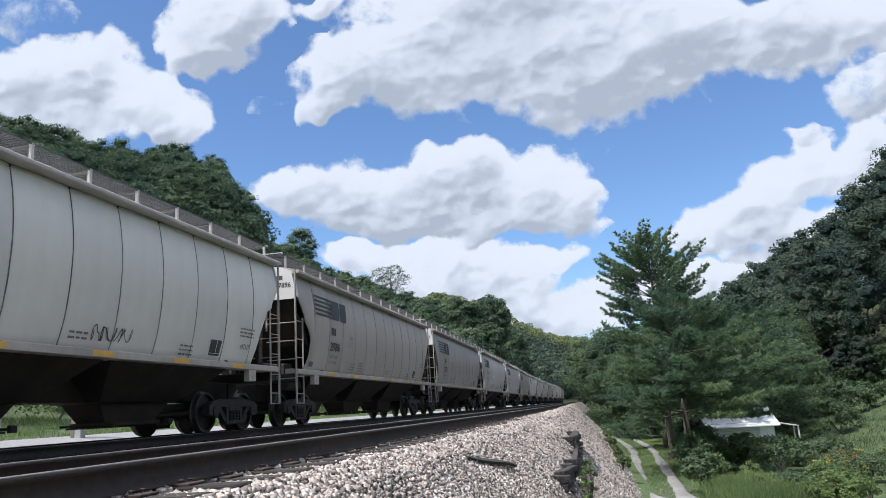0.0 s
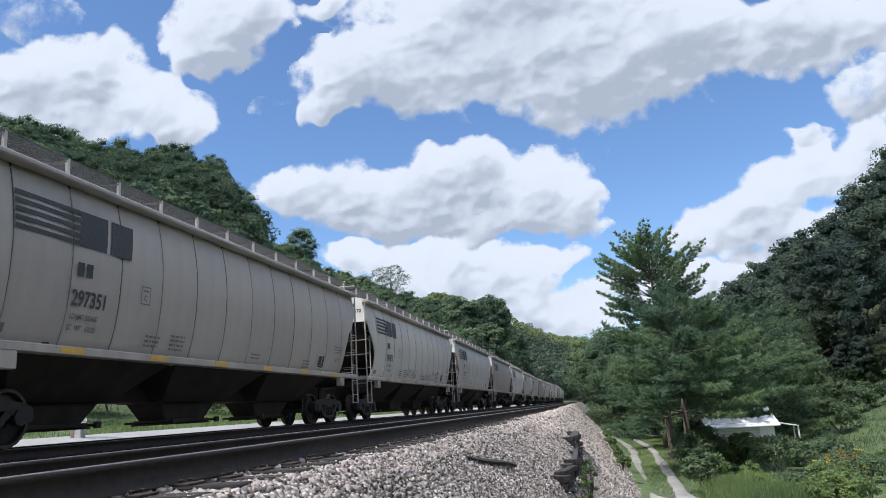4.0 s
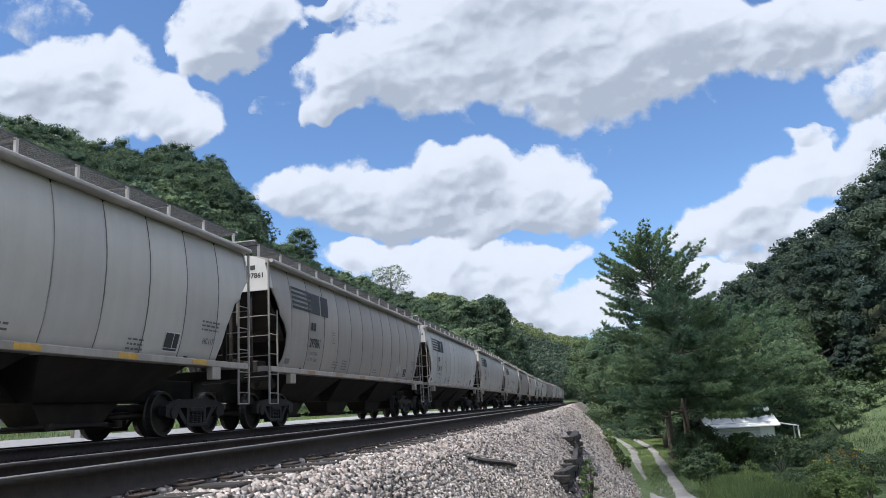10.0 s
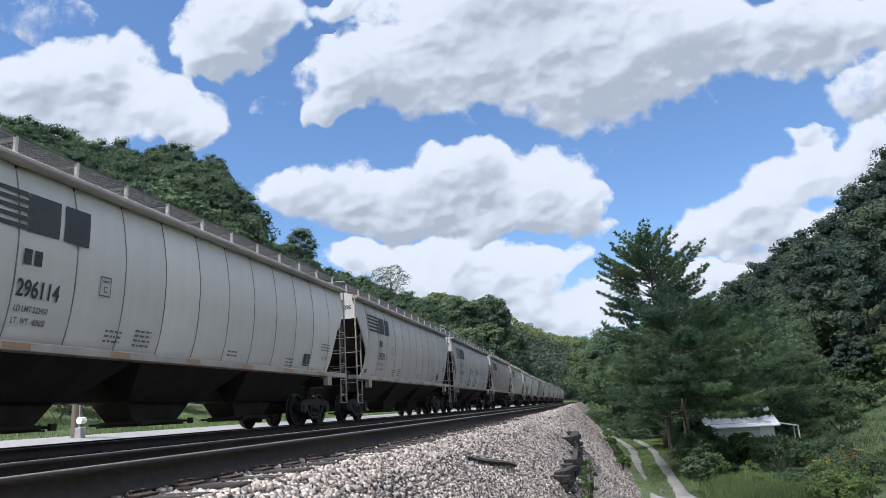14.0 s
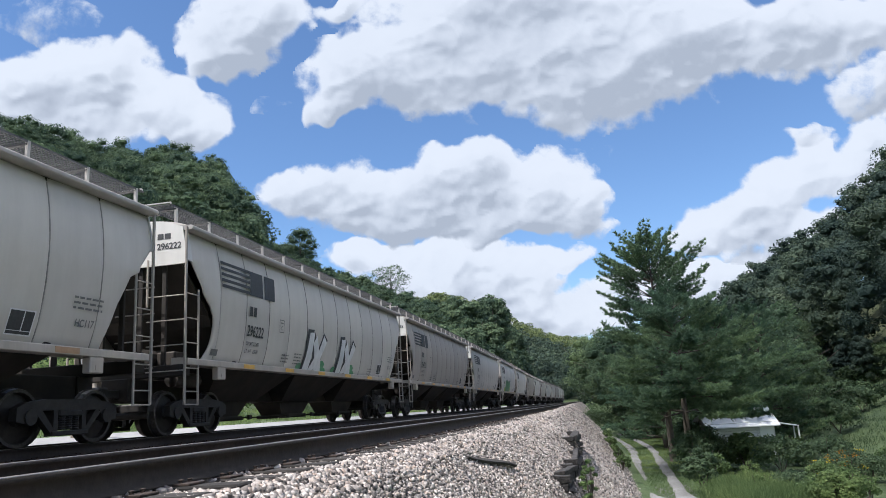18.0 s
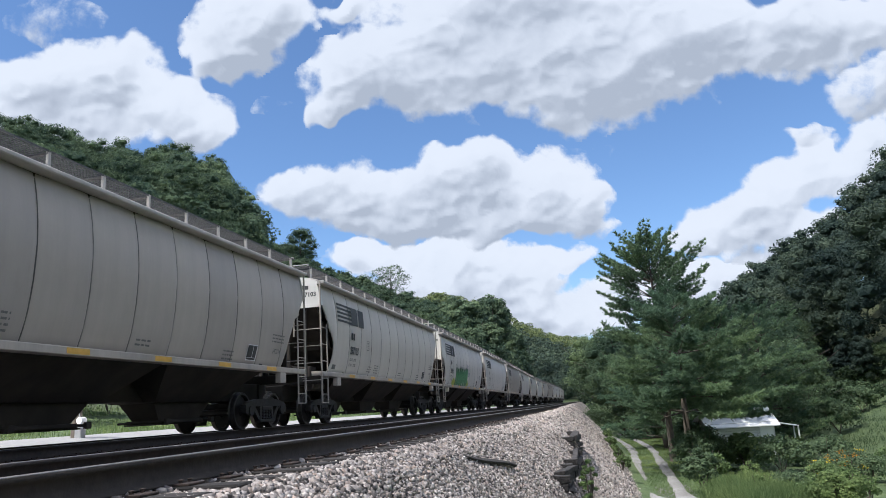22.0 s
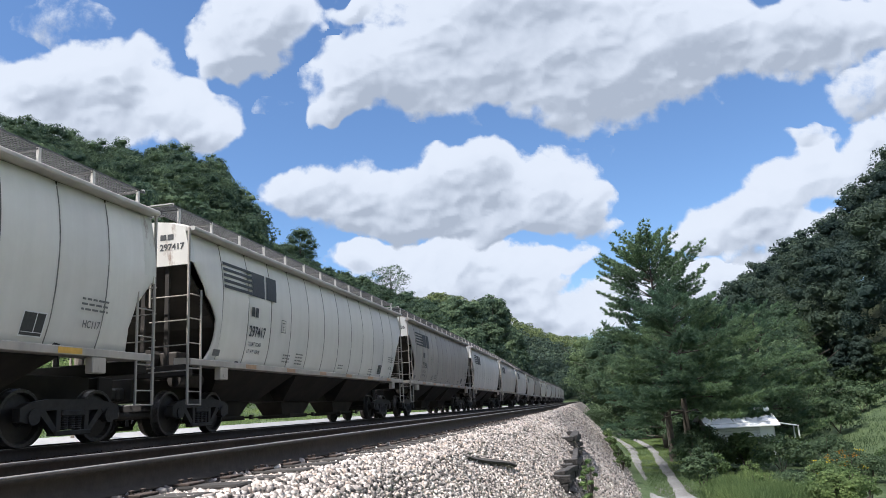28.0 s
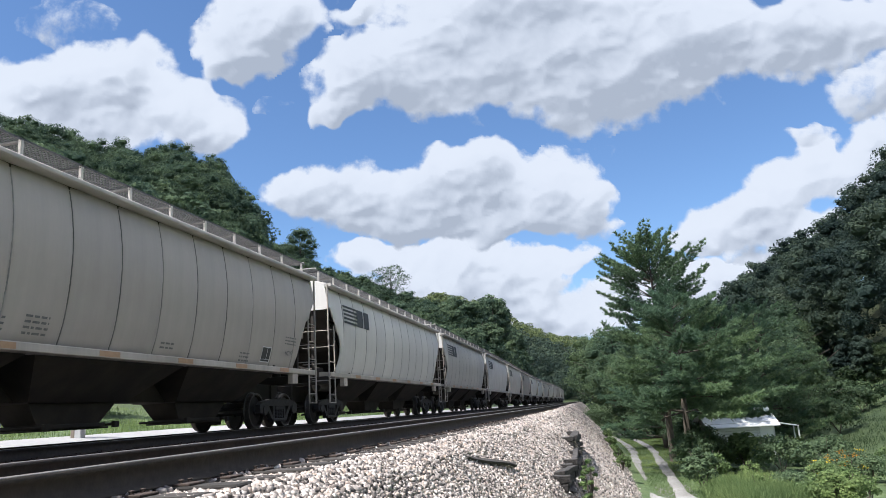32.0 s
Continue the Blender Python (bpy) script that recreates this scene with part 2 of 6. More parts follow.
def rod(bm, a, b, r, r2=None, seg=6, caps=True):
    a, b = Vector(a), Vector(b)
    made = bmesh.ops.create_cone(bm, cap_ends=caps, segments=seg, radius1=r, radius2=r if r2 is None else r2, depth=(b - a).length)
    m = Matrix.Translation((a + b) / 2) @ (b - a).to_track_quat("Z", "Y").to_matrix().to_4x4()
    bmesh.ops.transform(bm, matrix=m, verts=made["verts"])
    return made["verts"]


def prism(bm, outline, axis, a0, a1):
    """Extrude a closed outline of (u, v) along axis 'x' (u=y, v=z) or 'y' (u=x, v=z)."""
    put = (lambda u, v, a: (a, u, v)) if axis == "x" else (lambda u, v, a: (u, a, v))
    one = [bm.verts.new(put(u, v, a0)) for u, v in outline]
    two = [bm.verts.new(put(u, v, a1)) for u, v in outline]
    n = len(outline)
    bm.faces.new(one)
    bm.faces.new(list(reversed(two)))
    for i in range(n):
        bm.faces.new((one[i], two[i], two[(i + 1) % n], one[(i + 1) % n]))
    bmesh.ops.recalc_face_normals(bm, faces=bm.faces)


def thing(name, label, category, group="", kind="", at=None):
    ob = new(name)
    ob.empty_display_size = 0.3
    if at is not None:
        ob.matrix_basis = at
    return tagged(ob, label, category, group, kind)


# ---- the plan: a line that runs beside the tracks and bends gently to the left ----
def bend(s):
    """How far the line has left its first tangent after s metres, and its heading."""
    if s <= 170:
        return 0.541e-3 * s * s - 1.858e-6 * s ** 3, 1.082e-3 * s - 5.574e-6 * s * s
    base, slope = 0.541e-3 * 170 ** 2 - 1.858e-6 * 170 ** 3, 1.082e-3 * 170 - 5.574e-6 * 170 ** 2
    u, k = s - 170, 3.5e-4
    if u <= 350:
        return base + slope * u + 0.5 * k * u * u, slope + k * u
    return base + slope * 350 + 0.5 * k * 350 ** 2 + (slope + k * 350) * (u - 350), slope + k * 350


def at_line(s, lat):
    """Place of a point lat metres right of the line at s."""
    o, th = bend(max(s, -60))
    return -o + lat * math.cos(th), s + lat * math.sin(th), th


PROFILE_LAT = [-3000, -600, -160, -120, -90, -60, -42, -33, -28, -24, -20.5, -13.0, -11.0, -2.9, 0.3, 1.15, 8, 13, 28, 34, 48, 62, 150, 600, 3000]
PROFILE_Z = [4, 4, 4, 4, 3.8, 3.4, 3, 2.0, 0.85, 0.38, 0.10, -0.55, -0.85, -0.95, -3.7, -3.6, -3.6, -3.5, 1.2, 5.5, 18, 21, 35, 60, 110]


def smooth_step(x, a, b):
    u = np.clip((np.asarray(x, float) - a) / (b - a), 0, 1)
    return u * u * (3 - 2 * u)


# hills of the valley: (distance of the crest, of the foot, bearings, the crest's rise in degrees above the viewer)
HILLS = [
    (230, 0, [-180, -70, -45, -42.5, -40.4, -37.3, -34, -31.8, -30.3, -29.1, -27.1, -25.8, -23.5], [14, 16, 18.2, 18.3, 17.5, 17.2, 17.4, 17.4, 16.5, 15.0, 12.5, 8, 0]),
    (360, 150, [-45, -28, -26.5, -24.7, -22.6, -20.8, -19.1, -16.9, -14.9, -12.9, -10.7, -8, -6, -4.5], [8, 11.2, 11.6, 11.4, 10.1, 9.1, 8.6, 7.6, 6.9, 6.1, 5.0, 3.0, 1.0, 0]),
    (260, 190, [-20, -17, -14.9, -12.9, -10.7, -8.6, -7.6, -6.6, -5.4], [0, 3.8, 5.2, 5.8, 5.5, 4.9, 4.0, 2.2, 0]),
    (900, 450, [-60, -30, -20, -15, -13, -10.7, -8, -6, -4, 0, 9, 25, 70], [6, 8, 7.9, 8.0, 8.2, 7.5, 6.2, 5.0, 4.1, 3.7, 4, 5, 6])]


def hills(x, y):
    az, r = math.degrees(math.atan2(x, y)), math.hypot(x, y)
    best = 0.0
    for crest, foot, bearings, rises in HILLS:
        foot = foot or min(45 / max(0.05, abs(math.sin(radians(az)))), 150)
        h = crest * math.tan(radians(float(np.interp(az, bearings, rises))))
        q = min(max((r - foot) / (crest - foot), 0.0), 1.0)
        best = max(best, h * (0.75 * q + 0.25 * q * q * (3 - 2 * q)) * (1 - 0.35 * float(smooth_step(r, crest, 1.8 * crest))))
    return best


def ground_z(s, lat):
    z = float(np.interp(lat, PROFILE_LAT, PROFILE_Z))
    x, y, _ = at_line(s, lat)
    side = float(smooth_step(-lat, 18, 34)) if s < 420 else 1.0
    n = noise.noise((s * 0.02, lat * 0.02, 3.1)) * 2.0 + noise.noise((s * 0.006, lat * 0.006, 7.7)) * 2.5
    z += float(smooth_step(abs(lat), 30, 60)) * n * (1 if lat > 0 else 0.5) + float(smooth_step(lat, 3, 8)) * 0.25 * noise.noise((s * 0.2, lat * 0.2, 1.0))
    if lat < -16 or s > 420:
        z = max(z, side * hills(x, y))
    return float(z)


TRACK_NEAR, TRACK_FAR, GAUGE = -3.7105, -9.916, 1.435


# ---- ground ----
def sheet(name, svals, lats, zf, mat, label, category, skirt=None):
    verts, faces = [], []
    for s in svals:
        for lat in lats:
            x, y, _ = at_line(s, lat)
            verts.append((x, y, zf(s, lat)))
    w = len(lats)
    for i in range(len(svals) - 1):
        for j in range(w - 1):
            a = i * w + j
            faces.append((a, a + 1, a + w + 1, a + w))
    ob = place(name, quads_mesh(name, verts, faces), mat, None, smooth=True)
    return tagged(ob, label, category, kind="structure")


def spread(a, b, first, grow):
    out, x, d = [a], a, first
    while x + d < b:
        x += d
        out.append(x)
        d *= grow
    return out + [b]


S_GROUND = [-400, -200, -100, -60, -40, -25, -15, -10] + spread(-6, 90, 2.0, 1.02) + spread(94, 900, 6, 1.03) + [1000, 1300, 1800, 2600, 3800]
L_GROUND = sorted(set([-v for v in spread(30, 2600, 4, 1.12)] + PROFILE_LAT[5:12] + list(np.linspace(1.7, 30, 24)) + spread(30, 2600, 4, 1.12)))
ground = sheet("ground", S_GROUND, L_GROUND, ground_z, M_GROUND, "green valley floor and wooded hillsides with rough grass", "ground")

# ballast bed under both tracks with its slope down to the lane
BED = [(-13.4, -0.62), (-12.2, -0.24), (-11.0, -0.23), (-6.9, -0.30), (-6.0, -0.28), (-2.35, -0.24), (-2.05, -0.38), (-0.6, -1.80), (0.4, -2.90), (0.85, -3.45), (1.25, -3.66)]


def bed_z(s, lat):
    z = float(np.interp(lat, [b[0] for b in BED], [b[1] for b in BED]))
    # ballast held up behind the old timber crib
    hold = float(smooth_step(s, 9, 12) * (1 - smooth_step(s, 21.5, 25)) * smooth_step(lat, -2.1, -1.5) * (1 - smooth_step(lat, -1.12, -0.98)))
    rough = float(smooth_step(lat, -2.6, -2.0)) * 0.05 * noise.noise((s * 1.1, lat * 1.1, 0))
    return z + (0.06 + 0.28 * float(smooth_step(s, 19.5, 21.5))) * hold + rough


S_BED = [-60, -30, -12] + spread(-6, 60, 0.5, 1.02) + spread(62, 560, 4, 1.03)
L_BED = sorted(set([b[0] for b in BED] + list(np.linspace(-2.35, 1.25, 22)) + [-1.12, -1.05, -0.98, -0.75, -0.5]))
sheet("ballast_bed", S_BED, L_BED, bed_z, M_BED, "grey crushed-stone bed of the railway embankment", "ballast")

# pale road beyond the tracks
sheet("road", S_BED[:-1] + [700], [-17.4, -16, -15.2, -13.1], lambda s, lat: float(np.interp(lat, [-20.5, -15.2, -13.1], [0.14, 0.0, -0.30])) + 0.02, M_ROAD, "pale sunlit concrete road behind the railway", "road")


# two gravel ruts of the lane below the embankment, meeting in a gravelled patch
def rut(lat0, width):
    svals = spread(12, 84, 0.8, 1.0)
    rows, faces = [], []
    for s in svals:
        w = width * (0.85 + 0.4 * noise.noise((s * 0.5, lat0, 0)))
        mid = lat0 + 0.036 * (min(s, 58) - 36) - 0.0016 * max(0, s - 58) ** 2 + 0.12 * noise.noise((s * 0.25, lat0 * 0.01, 5))
        if s < 31.5:
            w += (31.5 - s) * (0.30 if lat0 < 2 else 0.20)
            mid += (31.5 - s) * (0.11 if lat0 < 2 else 0.03)
        for k in (-0.5, -0.3, 0, 0.3, 0.5):
            lat = mid + k * w * (1 + 0.25 * noise.noise((s * 1.7, k * 9, lat0)))
            x, y, _ = at_line(s, lat)
            rows.append((x, y, ground_z(s, lat) + ((0.02 if abs(k) > 0.4 else 0.055 + lat0 * 0.004) + 0.05 * float(smooth_step(-s, -34, -28)))))
    for i in range(len(svals) - 1):
        for j in range(4):
            a = i * 5 + j
            faces.append((a, a + 1, a + 6, a + 5))
    ob = place("gravel_rut", quads_mesh("gravel_rut", rows, faces), M_GRAVEL, None, smooth=True)
    tagged(ob, "pale gravel wheel rut of the farm lane", "lane", "ruts of the lane", "structure")


rut(1.27, 0.6)
rut(2.66, 0.6)


# ---- tracks ----
def sweep(name, section, s0, s1, step, lat, mat, parent, label=""):
    """A closed (right, up) section drawn along the line."""
    svals = spread(s0, s1, step, 1.03)
    n, verts, faces = len(section), [], []
    for s in svals:
        for u, v in section:
            x, y, _ = at_line(s, lat + u)
            verts.append((x, y, v))
    for i in range(len(svals) - 1):
        for j in range(n):
            a, b = i * n + j, i * n + (j + 1) % n
            faces.append((a, b, b + n, a + n))
    return place(name, quads_mesh(name, verts, faces), mat, parent, label)


RAIL = [(-0.075, -0.185), (0.075, -0.185), (0.075, -0.172), (0.012, -0.150), (0.010, -0.045), (0.036, -0.034), (0.036, -0.008), (-0.036, -0.008), (-0.036, -0.034), (-0.010, -0.045), (-0.012, -0.150), (-0.075, -0.172)]
HEAD = [(-0.033, -0.008), (0.033, -0.008), (0.033, -0.003), (0.026, 0.0), (-0.026, 0.0), (-0.033, -0.003)]


def track(lat, label):
    t = thing("railway_track", label, "railway track", "tracks", "structure")
    for side in (-1, 1):
        r = sweep("rail", RAIL, -40, 560, 1.0, lat + side * (GAUGE / 2 + 0.036), M_RAIL, t)
        sweep("rail_head", HEAD, -40, 560, 1.0, lat + side * (GAUGE / 2 + 0.036), M_RAILTOP, r, "worn bright running surface")
    return t


near_track = track(TRACK_NEAR, "empty near track of rusty steel rails on timber ties")
far_track = track(TRACK_FAR, "far track of steel rails under the train")
bm = bmesh.new()
box(bm, -1.3, 1.3, -0.115, 0.115, -0.37, -0.195, 0.012)
tie_me = bpy.data.meshes.new("tie")
bm.to_mesh(tie_me)
bm.free()
bm = bmesh.new()
box(bm, -0.2, 0.2, -0.095, 0.095, -0.195, -0.178, 0.004)
for sx in (-0.11, 0.11):
    for sy in (-0.055, 0.055):
        box(bm, sx - 0.010, sx + 0.010, sy - 0.010, sy + 0.010, -0.178, -0.163)
        box(bm, sx - 0.016, sx + 0.016, sy - 0.013, sy + 0.013, -0.165, -0.155, 0.003)
tplate_me = bpy.data.meshes.new("tie_plate")
bm.to_mesh(tplate_me)
bm.free()
rnd = random.Random(5)
for track_ob, lat0, reach in ((near_track, TRACK_NEAR, 75), (far_track, TRACK_FAR, 30)):
    s = -24.0
    while s < reach:
        x, y, th = at_line(s, lat0)
        t = place("tie", tie_me, M_TIE, track_ob)
        t.matrix_basis = Matrix.Translation((x, y, rnd.uniform(-0.012, 0.004))) @ Matrix.Rotation(th + rnd.uniform(-0.015, 0.015), 4, "Z")
        for side in (-1, 1):
            tp = place("tie_plate", tplate_me, M_RUST, t)
            tp.location = (side * (GAUGE / 2 + 0.036), 0, 0)
        s += 0.52 + rnd.uniform(-0.02, 0.02)



# ---- loose ballast stones ----
def stones(name, label, spots, mat, near=9.5):
    """Broken stones, each an uneven angular block; spots: (x, y, z, radius) rows. Those beyond near have fewer faces."""
    rng = np.random.default_rng(2)
    octa = np.array([(-1, 0, 0), (1, 0, 0), (0, -1, 0), (0, 1, 0), (0, 0, -1), (0, 0, 1)]) * 1.15
    octa_f = np.array([(0, 2, 5), (2, 1, 5), (1, 3, 5), (3, 0, 5), (2, 0, 4), (1, 2, 4), (3, 1, 4), (0, 3, 4)])
    cube = np.array([(x, y, z) for x in (-1, 1) for y in (-1, 1) for z in (-1, 1)]) * 0.74
    cube_f = np.array([(0, 1, 3), (0, 3, 2), (4, 6, 7), (4, 7, 5), (0, 4, 5), (0, 5, 1), (2, 3, 7), (2, 7, 6), (0, 2, 6), (0, 6, 4), (1, 5, 7), (1, 7, 3)])
    p, vs, fs, base = np.asarray(spots), [], [], 0
    for block, faces, chosen in ((cube, cube_f, p[:, 1] < near), (octa, octa_f, p[:, 1] >= near)):
        q = p[chosen]
        n, k = len(q), len(block)
        if not n:
            continue
        v = (block[None] + rng.uniform(-0.36, 0.36, (n, k, 3))) * rng.uniform(0.55, 1.35, (n, 1, 3))
        w = rng.normal(size=(n, 4))
        w /= np.linalg.norm(w, axis=1)[:, None]
        v = v + 2 * np.cross(w[:, None, 1:], np.cross(w[:, None, 1:], v) + w[:, None, :1] * v)
        vs.append((v * q[:, None, 3:] + q[:, None, :3]).reshape(-1, 3))
        fs.append((faces[None] + k * np.arange(n)[:, None, None]).reshape(-1, 3) + base)
        base += n * k
    ob = place(name, quads_mesh(name, np.concatenate(vs), np.concatenate(fs)), mat, None)
    return tagged(ob, label, "ballast", kind="stuff")


def scatter(count, s0, s1, l0, l1, r0, r1, rng, zf=bed_z, sink=0.25):
    out = []
    for _ in range(count):
        s, lat = rng.uniform(s0, s1), rng.uniform(l0, l1)
        x, y, _ = at_line(s, lat)
        r = rng.uniform(r0, r1)
        out.append((x, y, zf(s, lat) + r * sink, r))
    return out


SR = random.Random(8)
stones("ballast_stones", "loose grey broken stones on the embankment slope", scatter(4500, -6, 3, -2.95, 1.0, 0.025, 0.045, SR) + scatter(33000, 3, 10, -2.95, -0.6, 0.011, 0.027, SR) + scatter(44000, 10, 22, -2.9, 0.9, 0.013, 0.031, SR) + scatter(26000, 22, 45, -2.8, 1.0, 0.022, 0.048, SR)
       + scatter(9500, 45, 100, -2.7, 1.0, 0.045, 0.08, SR) + scatter(2600, 4, 30, -6.6, -5.2, 0.02, 0.042, SR) + scatter(6500, 2, 24, -3.45, -2.85, 0.014, 0.03, SR, lambda s, lat: bed_z(s, lat) + 0.035, 0.1), M_STONE)
stones("lane_gravel", "scattered stones where the lane meets the bank", scatter(2200, 16, 34, 0.9, 3.0, 0.015, 0.035, SR, ground_z), M_GRAVEL)

# ---- the train: covered hopper cars ----
HALF, PITCH_M = 8.36, 18.0
PROF_Z = [1.50, 1.68, 1.88, 2.10, 2.50, 3.00, 3.30, 3.56, 3.85, 4.12, 4.2]
PROF_X = [1.345, 1.41, 1.47, 1.515, 1.57, 1.60, 1.592, 1.57, 1.53, 1.475, 1.455]
CUT_FRONT = ([1.5, 1.6, 1.79, 2.0, 2.25, 2.49, 2.72, 2.93, 3.08, 3.3, 3.55, 3.60, 4.2], [0.92, 1.0, 1.11, 1.16, 1.18, 1.14, 0.96, 0.68, 0.61, 0.42, 0.20, 0.0, 0.0])
CUT_REAR = ([1.5, 1.74, 2.36, 2.9, 3.02, 3.14, 3.56, 4.2], [1.16, 1.12, 0.93, 0.64, 0.40, 0.36, 0.0, 0.0])
END_W, PANELS = 1.40, 11


def side_x(z):
    return float(np.interp(z, PROF_Z, PROF_X))


def panel_mesh(name, y0, y1, cut=None, cut_low=True):
    """A bulged side sheet with a creased seam at both edges; cut trims one edge as a function of height."""
    zs = sorted(set(list(np.linspace(1.5, 4.2, 15)) + (list(cut[0]) if cut else [])))
    us = [0, 0.03, 0.1, 0.35, 0.65, 0.9, 0.97, 1]
    dent = [-0.030, -0.018, -0.004, 0.006, 0.005, -0.006, -0.020, -0.030]
    verts, faces = [], []
    for layer in (0.0, -0.03):
        for z in zs:
            a, b = y0, y1
            if cut:
                c = float(np.interp(z, *cut))
                a, b = (y0 + c, y1) if cut_low else (y0, y1 - c)
            for u, d in zip(us, dent):
                ripple = 0.005 * math.sin(z * 2.6 + y0 * 1.7) * math.sin(math.pi * u)
                verts.append((side_x(z) + d + ripple + layer, a + (b - a) * u, z))
    w, h = len(us), len(zs)
    n = w * h
    for i in range(h - 1):
        for j in range(w - 1):
            k = i * w + j
            faces.append((k, k + 1, k + w + 1, k + w))
            faces.append((n + k, n + k + w, n + k + w + 1, n + k + 1))
    for j in range(w - 1):
        faces += [(j, n + j, n + j + 1, j + 1), (n - w + j, n - w + j + 1, 2 * n - w + j + 1, 2 * n - w + j)]
    for i in range(h - 1):
        k = i * w
        faces += [(k, k + w, n + k + w, n + k), (k + w - 1, n + k + w - 1, n + k + 2 * w - 1, k + 2 * w - 1)]
    me = quads_mesh(name, verts, faces)
    me.polygons.foreach_set("use_smooth", [True] * len(me.polygons))
    return me


PW = (2 * HALF - 2 * END_W) / PANELS
ME_MID = panel_mesh("side_panel", -PW / 2, PW / 2)
ME_FRONT = panel_mesh("end_side_panel", -HALF, -HALF + END_W, CUT_FRONT, True)
ME_REAR = panel_mesh("end_side_panel", HALF - END_W, HALF, CUT_REAR, False)
TURN = Matrix.Rotation(math.pi, 4, "Z")


def mesh_of(build):
    bm = bmesh.new()
    build(bm)
    me = bpy.data.meshes.new("shape")
    bm.to_mesh(me)
    bm.free()
    return me


def wear(ob, mat):
    """Give one copy its own paint without touching the shared mesh."""
    ob.material_slots[0].link = "OBJECT"
    ob.material_slots[0].material = mat
    return ob


def roof_sheet(bm):
    arc = [(1.585 * math.sin(a), 4.28 + 0.24 * (math.cos(a) ** 1.2 if math.cos(a) > 0 else 0)) for a in np.linspace(-math.pi / 2, math.pi / 2, 13)]
    under = [(x * 0.985, z - 0.035) for x, z in reversed(arc)]
    prism(bm, arc + under, "y", -HALF, HALF)


def wheel_section(bm, x0, sgn):
    """Turned wheel: hub, plate, rim with tread and flange, about the x axis."""
    prof = [(0.13, 0.0), (0.13, 0.10), (0.09, 0.13), (0.055, 0.38), (0.135, 0.40), (0.135, 0.452), (0.03, 0.462), (0.005, 0.487), (-0.02, 0.482), (-0.02, 0.40), (0.02, 0.38), (0.02, 0.12), (-0.03, 0.10), (-0.03, 0.0)]
    seg = 22
    rings = [[bm.verts.new((x0 + sgn * u, r * math.cos(2 * math.pi * k / seg), r * math.sin(2 * math.pi * k / seg))) for k in range(seg)] for u, r in prof if r > 0]
    for a, b in zip(rings, rings[1:]):
        for k in range(seg):
            bm.faces.new((a[k], a[(k + 1) % seg], b[(k + 1) % seg], b[k]))
    bm.faces.new(rings[0])
    bm.faces.new(rings[-1])
    bmesh.ops.recalc_face_normals(bm, faces=bm.faces)


def tread_ring(bm, x0, sgn):
    seg = 22
    rings = [[bm.verts.new((x0 + sgn * u, r * math.cos(2 * math.pi * k / seg), r * math.sin(2 * math.pi * k / seg))) for k in range(seg)] for u, r in ((0.138, 0.405), (0.139, 0.451), (0.132, 0.4565), (0.034, 0.4645))]
    for a, b in zip(rings, rings[1:]):
        for k in range(seg):
            bm.faces.new((a[k], a[(k + 1) % seg], b[(k + 1) % seg], b[k]))
    bmesh.ops.recalc_face_normals(bm, faces=bm.faces)


def side_frame(bm):
    """Cast side frame: arched top chord, sloping lower chord, pedestals over the bearings."""
    top = [(-1.16, 0.40), (-1.16, 0.60), (-0.98, 0.68), (-0.55, 0.74), (0.55, 0.74), (0.98, 0.68), (1.16, 0.60), (1.16, 0.40), (0.98, 0.36), (0.80, 0.44), (0.70, 0.56), (-0.70, 0.56), (-0.80, 0.44), (-0.98, 0.36)]
    prism(bm, top, "x", -0.07, 0.07)
    for sg in (-1, 1):
        prism(bm, [(sg * 0.82, 0.58), (sg * 0.66, 0.60), (sg * 0.34, 0.24), (sg * 0.40, 0.17)], "x", -0.06, 0.06)
        prism(bm, [(sg * 0.38, 0.58), (sg * 0.28, 0.58), (sg * 0.28, 0.20), (sg * 0.38, 0.20)], "x", -0.065, 0.065)
    box(bm, -0.09, 0.09, -0.42, 0.42, 0.15, 0.235, 0.015)
    box(bm, -0.07, 0.09, -0.27, 0.27, 0.46, 0.56, 0.02)


def spring(bm):
    """One coil spring as a ribbed column."""
    seg, rings = 9, []
    for k in range(13):
        r = 0.074 if k % 2 else 0.056
        rings.append([bm.verts.new((0.02 + r * math.cos(2 * math.pi * j / seg), r * math.sin(2 * math.pi * j / seg), 0.24 + k * 0.0185)) for j in range(seg)])
    for a, b in zip(rings, rings[1:]):
        for j in range(seg):
            bm.faces.new((a[j], a[(j + 1) % seg], b[(j + 1) % seg], b[j]))


def bay(bm):
    """Hopper bay: wide sloping sheets above, a narrow outlet chute below."""
    rings = [[bm.verts.new((sx * hw, sy * hl, z)) for sx, sy in ((-1, -1), (1, -1), (1, 1), (-1, 1))] for hw, hl, z in ((1.40, 2.13, 1.46), (0.55, 1.28, 0.72), (0.42, 1.12, 0.70), (0.32, 0.80, 0.34))]
    bm.faces.new(rings[0])
    bm.faces.new(list(reversed(rings[-1])))
    for a, b in zip(rings, rings[1:]):
        for i in range(4):
            bm.faces.new((a[i], b[i], b[(i + 1) % 4], a[(i + 1) % 4]))
    bmesh.ops.recalc_face_normals(bm, faces=bm.faces)


def gate(bm):
    box(bm, -0.42, 0.42, -0.86, 0.86, 0.27, 0.345, 0.01)
    box(bm, -0.34, 0.34, -1.05, 1.05, 0.235, 0.27)
    for y in (-0.9, 0.9):
        rod(bm, (-0.6, y, 0.30), (0.6, y, 0.30), 0.025)
        box(bm, 0.56, 0.64, y - 0.07, y + 0.07, 0.24, 0.36, 0.01)


